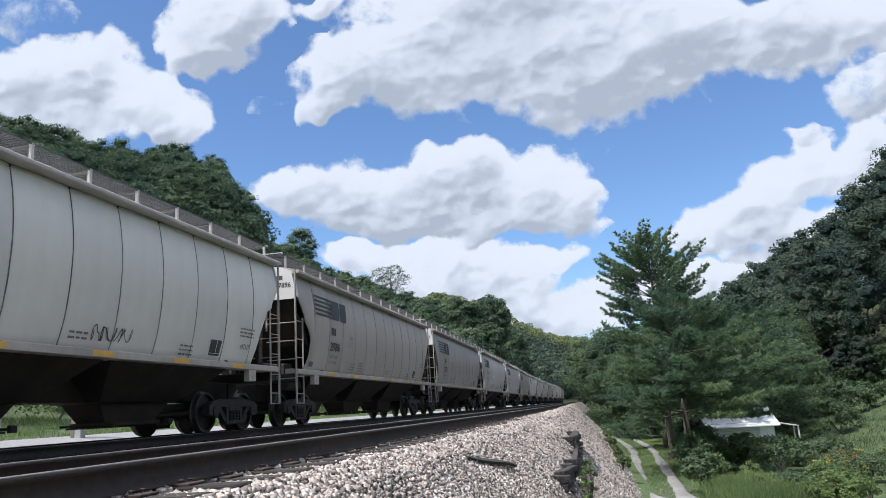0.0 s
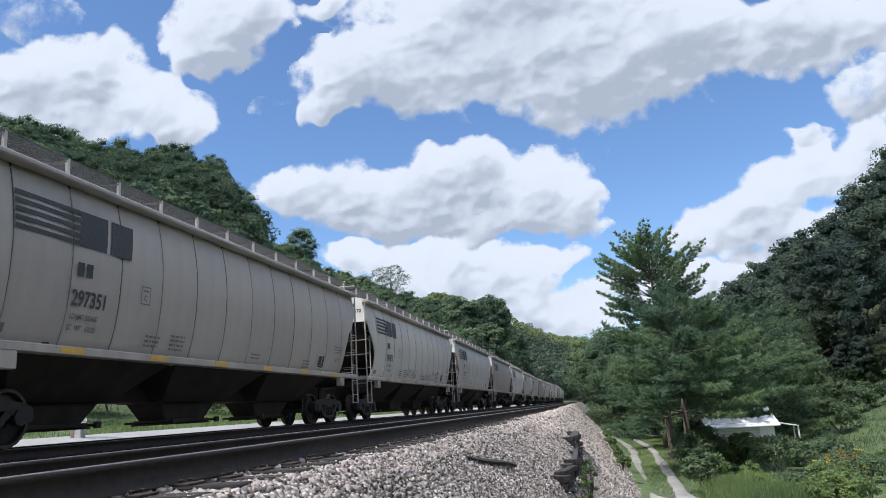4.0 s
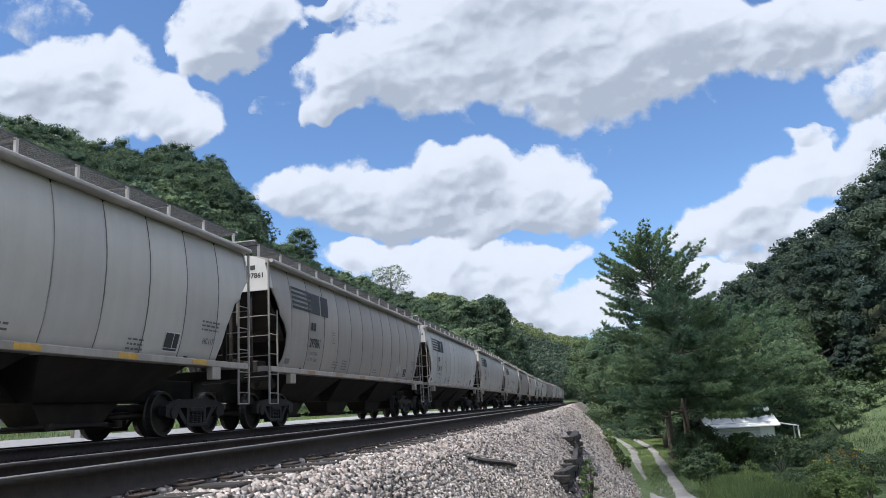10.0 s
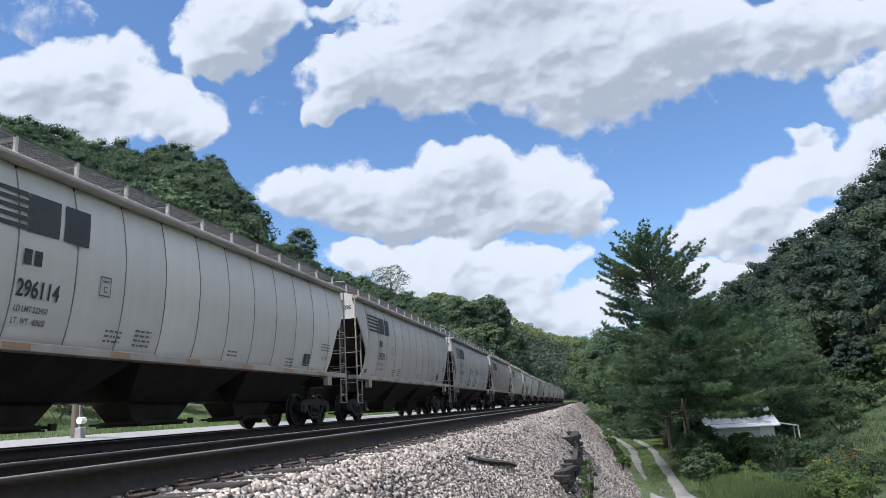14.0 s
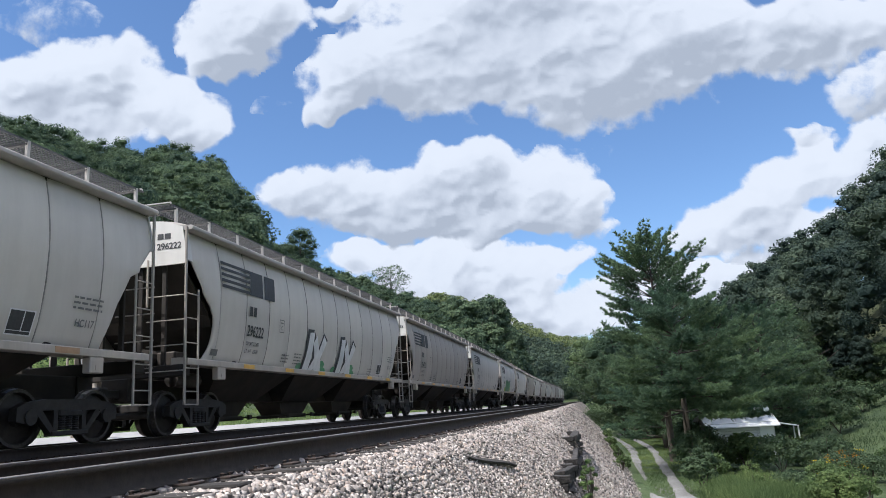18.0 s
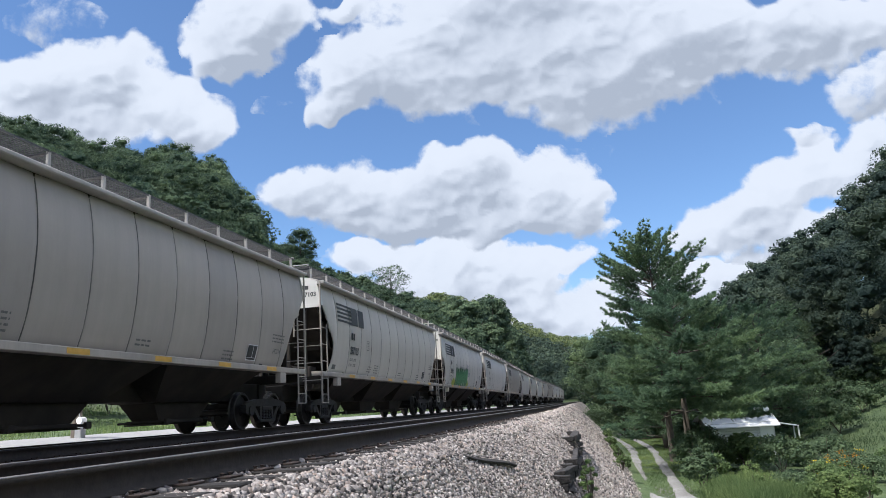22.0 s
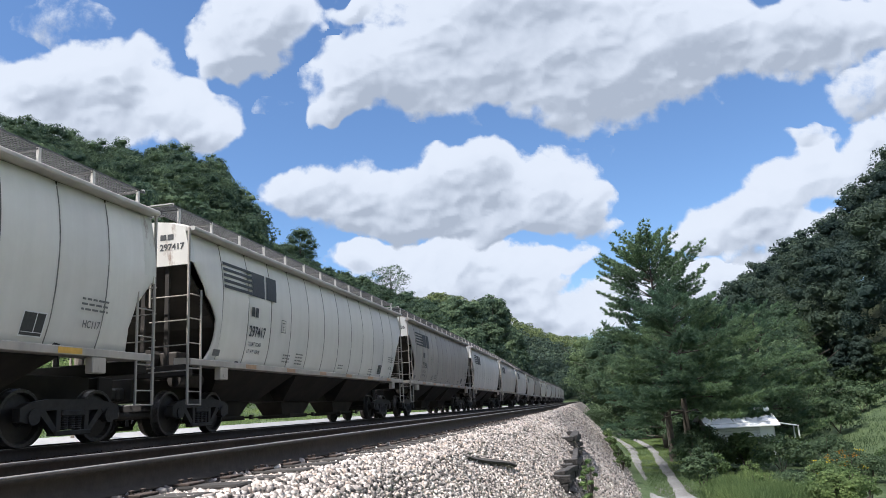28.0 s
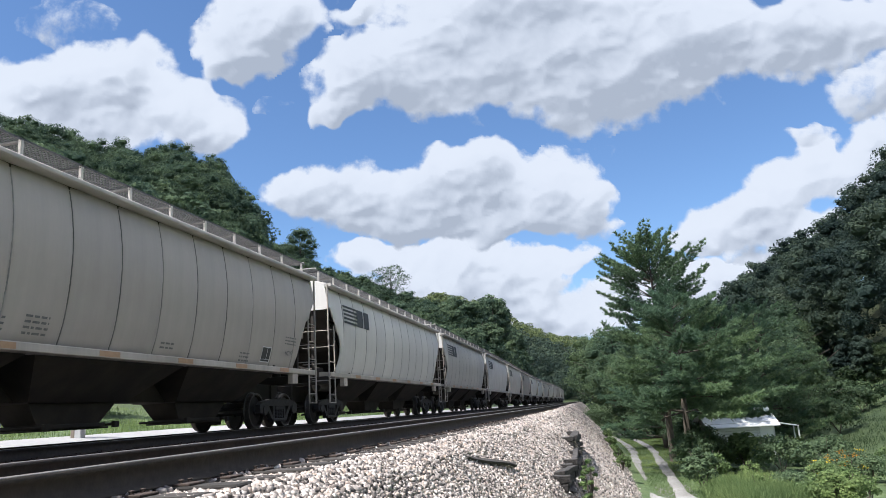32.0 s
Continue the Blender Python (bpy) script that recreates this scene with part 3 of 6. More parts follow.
def slope_sheet(bm, sg):
    prism(bm, [(sg * (HALF - 0.05), 3.60), (sg * (HALF - 0.05), 3.52), (sg * 5.85, 1.40), (sg * 5.75, 1.46)], "x", -1.38, 1.38)
    # stiffener across the slope and the dark inner end wall
    prism(bm, [(sg * 6.95, 2.36), (sg * 7.05, 2.30), (sg * 7.2, 2.55), (sg * 7.1, 2.6)], "x", -1.38, 1.38)


def grate(bm):
    """Open steel grating: fine bearing bars along the car, close cross bars, and a heavier support at each post."""
    for k in range(11):
        x = 0.62 + k * 0.062
        edge = 0.010 if k in (0, 10) else 0.003
        box(bm, x - edge, x + edge, -HALF - 0.12, HALF + 0.12, 4.755 if k in (0, 10) else 4.768, 4.79)
    y = -HALF - 0.12
    while y < HALF + 0.13:
        box(bm, 0.62, 1.24, y - 0.004, y + 0.004, 4.772, 4.788)
        y += 0.085
    for k in range(13):
        y = -HALF + 0.1 + k * (2 * HALF - 0.2) / 12
        box(bm, 0.60, 1.24, y - 0.03, y + 0.03, 4.715, 4.75)


def cross_grate(bm):
    for y in (-0.3, 0.0, 0.3):
        box(bm, -0.62, 0.62, y - 0.014, y + 0.014, 4.755, 4.79)
    x = -0.6
    while x < 0.61:
        box(bm, x - 0.014, x + 0.014, -0.3, 0.3, 4.76, 4.785)
        x += 0.1


def end_rail(bm):
    pts = [(-1.22, 4.79), (-1.22, 4.83), (1.22, 4.83), (1.22, 4.79)]
    for (x0, z0), (x1, z1) in zip(pts, pts[1:]):
        rod(bm, (x0, 0, z0), (x1, 0, z1), 0.016)


def coupler(bm, sg):
    box(bm, -0.11, 0.11, *sorted((sg * 8.4, sg * 8.86)), 0.80, 0.98, 0.02)
    box(bm, -0.17, 0.17, *sorted((sg * 8.80, sg * 9.02)), 0.76, 1.02, 0.04)


def end_sill(bm, sg):
    box(bm, -1.48, 1.48, *sorted((sg * 8.05, sg * 8.33)), 1.18, 1.42, 0.015)


def draft_box(bm, sg):
    box(bm, -0.32, 0.32, *sorted((sg * 8.0, sg * 8.42)), 0.72, 1.2, 0.02)


def brake_rig(bm):
    rod(bm, (0.9, -HALF + 0.55, 1.15), (0.9, -HALF + 1.5, 1.15), 0.16, seg=12)
    box(bm, 0.5, 0.95, -HALF + 0.6, -HALF + 1.1, 1.3, 1.75, 0.03)
    rod(bm, (0.3, -HALF + 0.4, 1.62), (0.3, -HALF + 1.6, 1.62), 0.2, seg=12)


def seam_line(bm):
    """A raised weld bead, dark with grime, down the joint of two sheets."""
    zs = list(np.linspace(1.52, 4.13, 12))
    rows = [[bm.verts.new((side_x(z) + u, w, z)) for u, w in ((-0.034, -0.017), (-0.021, -0.010), (-0.021, 0.010), (-0.034, 0.017))] for z in zs]
    for a, b in zip(rows, rows[1:]):
        for k in range(3):
            bm.faces.new((a[k], a[k + 1], b[k + 1], b[k]))


def plate_fold(bm):
    """The end sheet's white flange, turned a hand's width round the corner."""
    zs = [3.56, 3.7, 3.85, 4.0, 4.12, 4.2]
    rows = [[bm.verts.new((side_x(z) + u, y, z)) for u, y in ((-0.03, -HALF - 0.005), (0.006, -HALF - 0.005), (0.006, -HALF + 0.19), (-0.03, -HALF + 0.19))] for z in zs]
    for a, b in zip(rows, rows[1:]):
        for k in range(4):
            bm.faces.new((a[k], a[(k + 1) % 4], b[(k + 1) % 4], b[k]))
    bm.faces.new(rows[0])
    bm.faces.new(rows[-1])
    bmesh.ops.recalc_face_normals(bm, faces=bm.faces)


RUNGS = [2.87, 2.36, 1.85, 1.33, 0.86, 0.60]
ME = dict(roof=mesh_of(roof_sheet), chord=mesh_of(lambda b: prism(b, [(1.40, 4.215), (1.655, 4.225), (1.675, 4.245), (1.675, 4.295), (1.64, 4.32), (1.40, 4.32)], "y", -HALF, HALF)),
          web=mesh_of(lambda b: prism(b, [(1.36, 4.15), (1.44, 4.15), (1.43, 4.214), (1.36, 4.214)], "y", -HALF, HALF)), sill=mesh_of(lambda b: (prism(b, [(1.20, 1.40), (1.57, 1.40), (1.58, 1.41), (1.58, 1.52), (1.57, 1.535), (1.36, 1.555), (1.20, 1.555)], "y", -HALF + 0.05, HALF - 0.05), None)),
          tape=mesh_of(lambda b: box(b, 1.579, 1.584, -0.27, 0.27, 1.42, 1.515)), pad=mesh_of(lambda b: (box(b, 1.42, 1.575, -0.17, 0.17, 1.13, 1.40, 0.015), box(b, 1.575, 1.582, -0.04, 0.03, 1.18, 1.26))),
          plate_f=mesh_of(lambda b: (prism(b, [(-1.56, 3.50), (1.56, 3.50), (1.54, 3.80), (1.46, 4.20), (1.46, 4.30), (1.1, 4.43), (0, 4.56), (-1.1, 4.43), (-1.46, 4.30), (-1.46, 4.20), (-1.54, 3.80)], "y", -HALF - 0.01, -HALF + 0.03))),
          fold=mesh_of(lambda b: plate_fold(b)),
          slope_f=mesh_of(lambda b: slope_sheet(b, -1)), slope_r=mesh_of(lambda b: slope_sheet(b, 1)), bay=mesh_of(bay), gate=mesh_of(gate),
          spine=mesh_of(lambda b: box(b, -0.28, 0.28, -8.3, 8.3, 0.72, 1.2, 0.02)), esill_f=mesh_of(lambda b: end_sill(b, -1)), esill_r=mesh_of(lambda b: end_sill(b, 1)), draft_f=mesh_of(lambda b: draft_box(b, -1)), draft_r=mesh_of(lambda b: draft_box(b, 1)), epost=mesh_of(lambda b: box(b, -0.05, 0.05, -0.03, 0.03, 1.42, 3.52, 0.006)),
          coup_f=mesh_of(lambda b: coupler(b, -1)), coup_r=mesh_of(lambda b: coupler(b, 1)), frame=mesh_of(side_frame), spring=mesh_of(spring),
          bolster=mesh_of(lambda b: box(b, -1.05, 1.05, -0.2, 0.2, 0.45, 0.72, 0.03)), axle=mesh_of(lambda b: rod(b, (-1.06, 0, 0), (1.06, 0, 0), 0.085, seg=10)),
          wheel_r=mesh_of(lambda b: wheel_section(b, 0.70, 1)), wheel_l=mesh_of(lambda b: wheel_section(b, -0.70, -1)), tread_r=mesh_of(lambda b: tread_ring(b, 0.70, 1)), tread_l=mesh_of(lambda b: tread_ring(b, -0.70, -1)),
          journal=mesh_of(lambda b: rod(b, (0.98, 0, 0.457), (1.10, 0, 0.457), 0.125, seg=12)),
          grate=mesh_of(grate), cross=mesh_of(cross_grate), post=mesh_of(lambda b: box(b, 1.20, 1.25, -0.03, 0.03, 4.36, 4.79)), erail=mesh_of(end_rail),
          rail_long=mesh_of(lambda b: box(b, -0.02, 0.02, -0.028, 0.028, 0.60, 4.28, 0.006)), rail_short=mesh_of(lambda b: box(b, -0.018, 0.018, -0.022, 0.022, 0.58, 3.0, 0.006)),
          rung=mesh_of(lambda b: rod(b, (0, -0.25, 0), (0, 0.25, 0), 0.013)), rung_end=mesh_of(lambda b: rod(b, (-0.42, 0, 0), (0.42, 0, 0), 0.013)), rail_end=mesh_of(lambda b: box(b, -0.022, 0.022, -0.016, 0.016, 2.62, 3.62, 0.005)),
          seam=mesh_of(lambda b: seam_line(b)), hatch=mesh_of(lambda b: box(b, -0.32, 0.32, -7.6, 7.6, 4.56, 4.68, 0.04)), brake=mesh_of(brake_rig))


def put(name, me, mat, parent, m=None, label=""):
    ob = place(name, me if not me.materials or me.materials[0] == mat else me.copy(), mat, parent, label)
    if m is not None:
        ob.matrix_basis = m
    return ob


def T(x=0, y=0, z=0):
    return Matrix.Translation((x, y, z))


CAR_LABEL = "weathered grey covered hopper rail car rolling on the far track"


def hopper_car():
    car = thing("hopper_car", CAR_LABEL, "rail car", "hopper cars of the train")
    for turn in (Matrix(), TURN):
        put("side_panel", ME_FRONT, M_SIDE[0], car, turn)
        put("side_panel", ME_REAR, M_SIDE[0], car, turn)
        for k in range(PANELS):
            put("side_panel", ME_MID, M_SIDE[0], car, turn @ T(0, -HALF + END_W + PW * (k + 0.5), 0))
        for k in range(PANELS + 1):
            put("seam", ME["seam"], M_SEAM, car, turn @ T(0, -HALF + END_W + PW * k, 0))
        put("end_flange", ME["fold"], M_PLATE, car, turn, "white flange of the end sheet")
        put("roof_edge", ME["chord"], M_TRIM, car, turn)
        # dark colour on this strip stands in for the shadow gap below the roof edge
        put("eave_web", ME["web"], M_UNDER, car, turn, "dark strip painted as shade under the roof edge")
        put("side_sill", ME["sill"], M_SILL, car, turn)
        for y in (-6.9, 6.9):
            put("jacking_pad", ME["pad"], M_SILL, car, turn @ T(0, y, 0))
        b = put("running_board", ME["grate"], M_GRATE, car, turn)
        for k in range(13):
            put("post", ME["post"], M_TRIM, b, T(0, -HALF + 0.1 + k * (2 * HALF - 0.2) / 12, 0))
    for k in range(6):
        put("reflective_tape", ME["tape"], M_YELLOW, car, T(0, -HALF + 2.75 + k * 2.36, 0))
    put("roof", ME["roof"], M_SIDE[0], car)
    put("roof_hatch", ME["hatch"], M_TRIM, car)
    for sg, tag in ((-1, "f"), (1, "r")):
        put("end_plate", ME["plate_f"], M_PLATE, car, Matrix() if sg < 0 else TURN, "white painted end sheet with the car's number")
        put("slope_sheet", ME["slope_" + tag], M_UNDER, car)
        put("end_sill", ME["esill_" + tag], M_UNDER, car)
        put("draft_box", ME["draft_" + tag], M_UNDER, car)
        for x in (-1.0, -0.45, 0.45, 1.0):
            put("end_post", ME["epost"], M_UNDER, car, T(x, sg * 8.27, 0))
        put("coupler", ME["coup_" + tag], M_TRUCK, car)
        put("crosswalk", ME["cross"], M_GRATE, car, T(0, sg * (HALF - 0.2), 0))
        put("end_rail", ME["erail"], M_TRIM, car, T(0, sg * (HALF + 0.1), 0))
        # a side ladder and an end ladder at each right-hand corner, mirrored on the other side
        for sx in (-1, 1):
            lad = put("side_ladder", ME["rail_long"], M_LADDER, car, T(sx * 1.56, sg * (HALF + 0.03), 0))
            put("ladder_rail", ME["rail_short"], M_LADDER, lad, T(0, -sg * 0.5, 0))
            for z in RUNGS:
                put("rung", ME["rung"], M_LADDER, lad, T(0, -sg * 0.25, z))
            lad = put("end_ladder", ME["rail_end"], M_LADDER, car, T(sx * 0.72, sg * (HALF + 0.10), 0))
            for z in RUNGS[:4]:
                put("rung", ME["rung_end"], M_LADDER, lad, T(sx * 0.42, 0, z - 0.05))
        truck = put("truck", ME["bolster"], M_TRUCK, car, T(0, sg * 6.95, 0))
        for turn in (Matrix(), TURN):
            put("side_frame", ME["frame"], M_TRUCK, truck, turn @ T(1.0, 0, 0))
            for y in (-0.16, 0.0, 0.16):
                put("spring", ME["spring"], M_TRUCK, truck, turn @ T(1.0, y, 0))
            for y in (-0.889, 0.889):
                put("bearing_cap", ME["journal"], M_TRUCK, truck, turn @ T(0.0, y, 0))
        for y in (-0.889, 0.889):
            ws = put("wheelset", ME["axle"], M_WHEEL, car, T(0, sg * 6.95 + y, 0.457))
            put("wheel", ME["wheel_r"], M_WHEEL, ws)
            put("wheel", ME["wheel_l"], M_WHEEL, ws)
            put("tread", ME["tread_r"], M_TREAD, ws)
            put("tread", ME["tread_l"], M_TREAD, ws)
    for k in (-1, 0, 1):
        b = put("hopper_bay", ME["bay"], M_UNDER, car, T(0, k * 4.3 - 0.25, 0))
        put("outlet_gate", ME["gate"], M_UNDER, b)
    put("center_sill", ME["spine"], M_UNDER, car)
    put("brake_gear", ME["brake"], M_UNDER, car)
    return car


def joined(items):
    """One mesh from (mesh, matrix) pairs."""
    bm = bmesh.new()
    for me, m in items:
        tmp = me.copy()
        tmp.transform(m)
        bm.from_mesh(tmp)
        bpy.data.meshes.remove(tmp)
    bmesh.ops.remove_doubles(bm, verts=bm.verts, dist=0.003)
    out = bpy.data.meshes.new("shape")
    bm.to_mesh(out)
    bm.free()
    out.materials.clear()
    return out


def far_car():
    """The same car with fewer, joined parts, for those that stay far up the line."""
    car = thing("hopper_car", "grey covered hopper rail car far up the line", "rail car", "hopper cars of the train")
    for turn in (Matrix(), TURN):
        sides = [(ME_FRONT, turn), (ME_REAR, turn)] + [(ME_MID, turn @ T(0, -HALF + END_W + PW * (k + 0.5), 0)) for k in range(PANELS)]
        place("side_wall", joined(sides), M_SIDE[0], car, smooth=True)
        put("side_sill", joined([(ME["sill"], turn), (ME["chord"], turn), (ME["web"], turn)] + [(ME["pad"], turn @ T(0, y, 0)) for y in (-6.9, 6.9)]), M_TRIM, car)
        put("running_board", joined([(ME["grate"], turn)] + [(ME["post"], turn @ T(0, -HALF + 0.1 + k * 1.38, 0)) for k in range(13)]), M_GRATE, car)
    put("roof", ME["roof"], M_SIDE[0], car)
    for sg, tag in ((-1, "f"), (1, "r")):
        put("end_plate", ME["plate_f"], M_PLATE, car, Matrix() if sg < 0 else TURN)
        put("underframe", joined([(ME["slope_" + tag], Matrix()), (ME["esill_" + tag], Matrix()), (ME["coup_" + tag], Matrix())] + ([(ME["spine"], Matrix())] + [(ME["bay"], T(0, k * 4.3 - 0.25, 0)) for k in (-1, 0, 1)] if sg > 0 else [])), M_UNDER, car)
        put("ladder", joined([(ME["rail_long"], T(1.56, sg * (HALF + 0.03), 0)), (ME["rail_short"], T(1.56, sg * (HALF - 0.4), 0))] + [(ME["rung"], T(1.56, sg * (HALF - 0.15), z)) for z in RUNGS]), M_LADDER, car)
        put("truck", joined([(ME["bolster"], T(0, sg * 6.95, 0))] + [(ME["frame"], T(0, sg * 6.95, 0) @ turn @ T(1.0, 0, 0)) for turn in (Matrix(), TURN)] + [(ME[w], T(0, sg * 6.95 + y, 0.457)) for y in (-0.889, 0.889) for w in ("wheel_r", "wheel_l")]), M_TRUCK, car)
    return car


# lettering on the sides: bars where the owner's marks stand, real figures for the numbers
def on_side(bm, pts, lift=0.02):
    bm.faces.new([bm.verts.new((side_x(z) + lift, y, z)) for y, z in pts])


def bar(bm, y0, y1, z0, z1, lean=0.0, lift=0.02):
    n = max(1, int((z1 - z0) / 0.2))
    for k in range(n):
        a, b = z0 + (z1 - z0) * k / n, z0 + (z1 - z0) * (k + 1) / n
        la, lb = lean * (a - z0), lean * (b - z0)
        on_side(bm, [(y0 + la, a), (y1 + la, a), (y1 + lb, b), (y0 + lb, b)], lift)


Y0 = -HALF - 1.28


def emblem(bm):
    """Five speed stripes and two plain slanted blocks."""
    for k in range(5):
        z = 3.20 + k * 0.134
        bar(bm, Y0 + 2.66, Y0 + 4.04 + (z - 3.2) * 0.14, z, z + 0.074)
    bar(bm, Y0 + 4.04, Y0 + 4.72, 3.19, 3.81, 0.14)
    bar(bm, Y0 + 4.82, Y0 + 5.42, 3.19, 3.81, 0.14)


def small_marks(bm):
    bar(bm, Y0 + 4.03, Y0 + 4.19, 2.69, 2.92)
    bar(bm, Y0 + 4.24, Y0 + 4.40, 2.69, 2.92)


def stencils(bm):
    r = random.Random(3)
    def rows(y, z, w, n, h=0.035):
        for k in range(n):
            yy = y
            while yy < y + w:
                d = r.uniform(0.05, 0.16)
                bar(bm, yy, min(yy + d, y + w), z - k * 0.085, z - k * 0.085 + h)
                yy += d + 0.035
    rows(Y0 + 6.08, 1.86, 0.45, 3)
    rows(Y0 + 6.9, 1.93, 0.5, 4)
    rows(Y0 + 10.4, 1.78, 0.45, 2)
    rows(Y0 + 13.6, 1.78, 0.5, 3)
    rows(Y0 + 15.95, 2.33, 0.70, 3, 0.035)
    # outlined square
    for a, b, c, d in ((5.76, 6.05, 2.44, 2.46), (5.76, 6.05, 2.76, 2.78), (5.76, 5.78, 2.44, 2.78), (6.03, 6.05, 2.44, 2.78), (5.82, 5.99, 2.68, 2.71)):
        bar(bm, Y0 + a, Y0 + b, c, d)
    bar(bm, Y0 + 2.45, Y0 + 2.75, 1.66, 1.80)


def placard(bm):
    bar(bm, Y0 + 14.72, Y0 + 15.18, 1.66, 2.0, 0.02, 0.021)


def placard_lines(bm):
    for a, b, c, d in ((14.70, 15.20, 1.64, 1.66), (14.70, 15.20, 2.0, 2.02), (14.70, 14.72, 1.64, 2.02), (15.18, 15.20, 1.64, 2.02), (14.98, 15.0, 1.7, 2.0), (14.72, 15.18, 1.705, 1.715)):
        bar(bm, Y0 + a, Y0 + b, c, d, 0.02, 0.025)


def lettering(body, size, y, z, end=False, width=1.0):
    """Figures as a mesh, bent onto the side sheet (or flat on the end plate)."""
    cu = bpy.data.curves.new("text", "FONT")
    cu.body, cu.size, cu.extrude, cu.offset = body, size, 0.0, size * 0.022
    ob = new("text", cu)
    bpy.context.view_layer.update()
    me = bpy.data.meshes.new_from_object(ob.evaluated_get(bpy.context.evaluated_depsgraph_get()))
    bpy.data.objects.remove(ob)
    for v in me.vertices:
        u, w = v.co.x * width, v.co.y
        v.co = (y + u, -HALF - 0.016, z + w) if end else (side_x(z + w) + 0.022, y + u, z + w)
    me.materials.clear()
    return me


EMBLEM, SMALL, STENCIL = mesh_of(emblem), mesh_of(small_marks), mesh_of(stencils)
PLACARD, PLACARD_L = mesh_of(placard), mesh_of(placard_lines)
ENDMARK = mesh_of(lambda b: [b.faces.new([b.verts.new((x, -HALF - 0.016, z)) for x, z in ((x0, 4.06), (x0 + 0.14, 4.06), (x0 + 0.14, 4.18), (x0, 4.18))]) for x0 in (0.87, 1.04)])
LOAD_TEXT = [lettering("LD LMT 222400", 0.125, Y0 + 3.98, 1.99, width=0.82), lettering("LT  WT   63600", 0.125, Y0 + 3.98, 1.81, width=0.82), lettering("C", 0.15, Y0 + 5.85, 2.51)]
HC_TEXT = {k: lettering(k, 0.17, Y0 + 16.05, 1.88, width=0.9) for k in ("HC117", "HC114")}


def number_car(car, digits, tone, tape, hc="HC117", emblem_on=True, plate=None):
    for o in car.children:
        base = o.name.split(".")[0]
        if base in ("side_panel", "side_wall", "roof"):
            wear(o, M_SIDE[tone])
        elif base == "reflective_tape":
            wear(o, tape)
        elif base == "end_plate" and plate:
            wear(o, plate)
    if emblem_on:
        put("emblem", EMBLEM, M_MARK, car, None, "dark striped company mark")
    if digits:
        put("owner_mark", SMALL, M_MARK, car)
        tagged(put("stencil_text", STENCIL, M_SMALLMARK, car), kind="stuff")
        put("car_number", lettering(digits, 0.36, Y0 + 3.96, 2.21, width=0.82), M_MARK, car, None, "black painted car number")
        put("end_number", lettering(digits, 0.19, 0.86, 3.84, True, 1.0), M_MARK, car)
        put("end_mark", ENDMARK, M_MARK, car)
        put("placard", PLACARD, M_MARK, car)
        tagged(put("placard_border", PLACARD_L, M_WHITE, car), kind="stuff")
        for me in LOAD_TEXT:
            tagged(put("load_text", me, M_SMALLMARK, car), kind="stuff")
        put("class_text", HC_TEXT[hc], M_SMALLMARK, car)


SHORT = 0.94
CUT_SF = ([1.5, 1.77, 2.1, 2.45, 2.75, 2.89, 2.95, 4.2], [1.30, 1.37, 1.32, 1.14, 0.85, 0.66, 0.36, 0.36])
CUT_SR = ([1.5, 1.67, 1.97, 2.41, 2.7, 2.92, 3.0, 4.2], [0.50, 0.55, 0.62, 0.49, 0.24, 0.02, 0.0, 0.0])
ME_SF, ME_SR = panel_mesh("end_side_panel", -HALF, -HALF + END_W, CUT_SF, True), panel_mesh("end_side_panel", HALF - END_W, HALF, CUT_SR, False)


def deep_plate(bm):
    """A rusting white end sheet that comes down to half the car's height, wrapped round the corner."""
    prism(bm, [(-1.59, 2.88), (1.59, 2.88), (1.57, 3.5), (1.46, 4.2), (1.46, 4.30), (1.1, 4.43), (0, 4.56), (-1.1, 4.43), (-1.46, 4.30), (-1.46, 4.2), (-1.57, 3.5)], "y", -HALF - 0.012, -HALF + 0.03)
    for sg in (-1, 1):
        for a, b in zip(PROF_Z[5:], PROF_Z[6:]):
            bm.faces.new([bm.verts.new((sg * (side_x(z) + 0.004), y, z)) for y, z in ((-HALF, a), (-HALF + 0.38, a), (-HALF + 0.38, b), (-HALF, b))])


ME_DEEP = mesh_of(deep_plate)


def shorten(car):
    """Another builder's hopper: a metre shorter, with deeper end sheets and narrow end openings."""
    for o in car.children:
        base, m = o.name.split(".")[0], o.matrix_basis.copy()
        if base in ("truck", "wheelset", "side_ladder", "end_ladder", "coupler", "draft_box", "crosswalk", "end_rail", "end_post", "jacking_pad", "reflective_tape"):
            m.translation.y += -math.copysign(0.5, m.translation.y) if abs(m.translation.y) > 0.1 else 0.0
            o.matrix_basis = m
        else:
            o.matrix_basis = Matrix.Diagonal((1, SHORT, 1, 1)) @ m
        if base == "side_panel" and o.data in (ME_FRONT, ME_REAR):
            o.data = ME_SF if o.data == ME_FRONT else ME_SR
            o.data.materials.append(M_SIDE[0]) if not o.data.materials else None
            wear(o, M_SIDE[1])
        elif base == "end_plate":
            o.data = ME_DEEP
            ME_DEEP.materials.append(M_PLATE) if not ME_DEEP.materials else None
            wear(o, M_PLATE_RUST)
    return car


def decal(name, outline, mat, car, lift, label=""):
    """Spray paint of the given (along, up) outline, laid on the curved side sheet."""
    bm = bmesh.new()
    bm.faces.new([bm.verts.new((0, y, z)) for y, z in outline])
    for z in np.arange(1.56, 3.4, 0.11):
        bmesh.ops.bisect_plane(bm, geom=bm.verts[:] + bm.edges[:] + bm.faces[:], plane_co=(0, 0, z), plane_no=(0, 0, 1))
    for v in bm.verts:
        v.co.x = side_x(v.co.z) + lift
    return part(name, bm, mat, car, label)


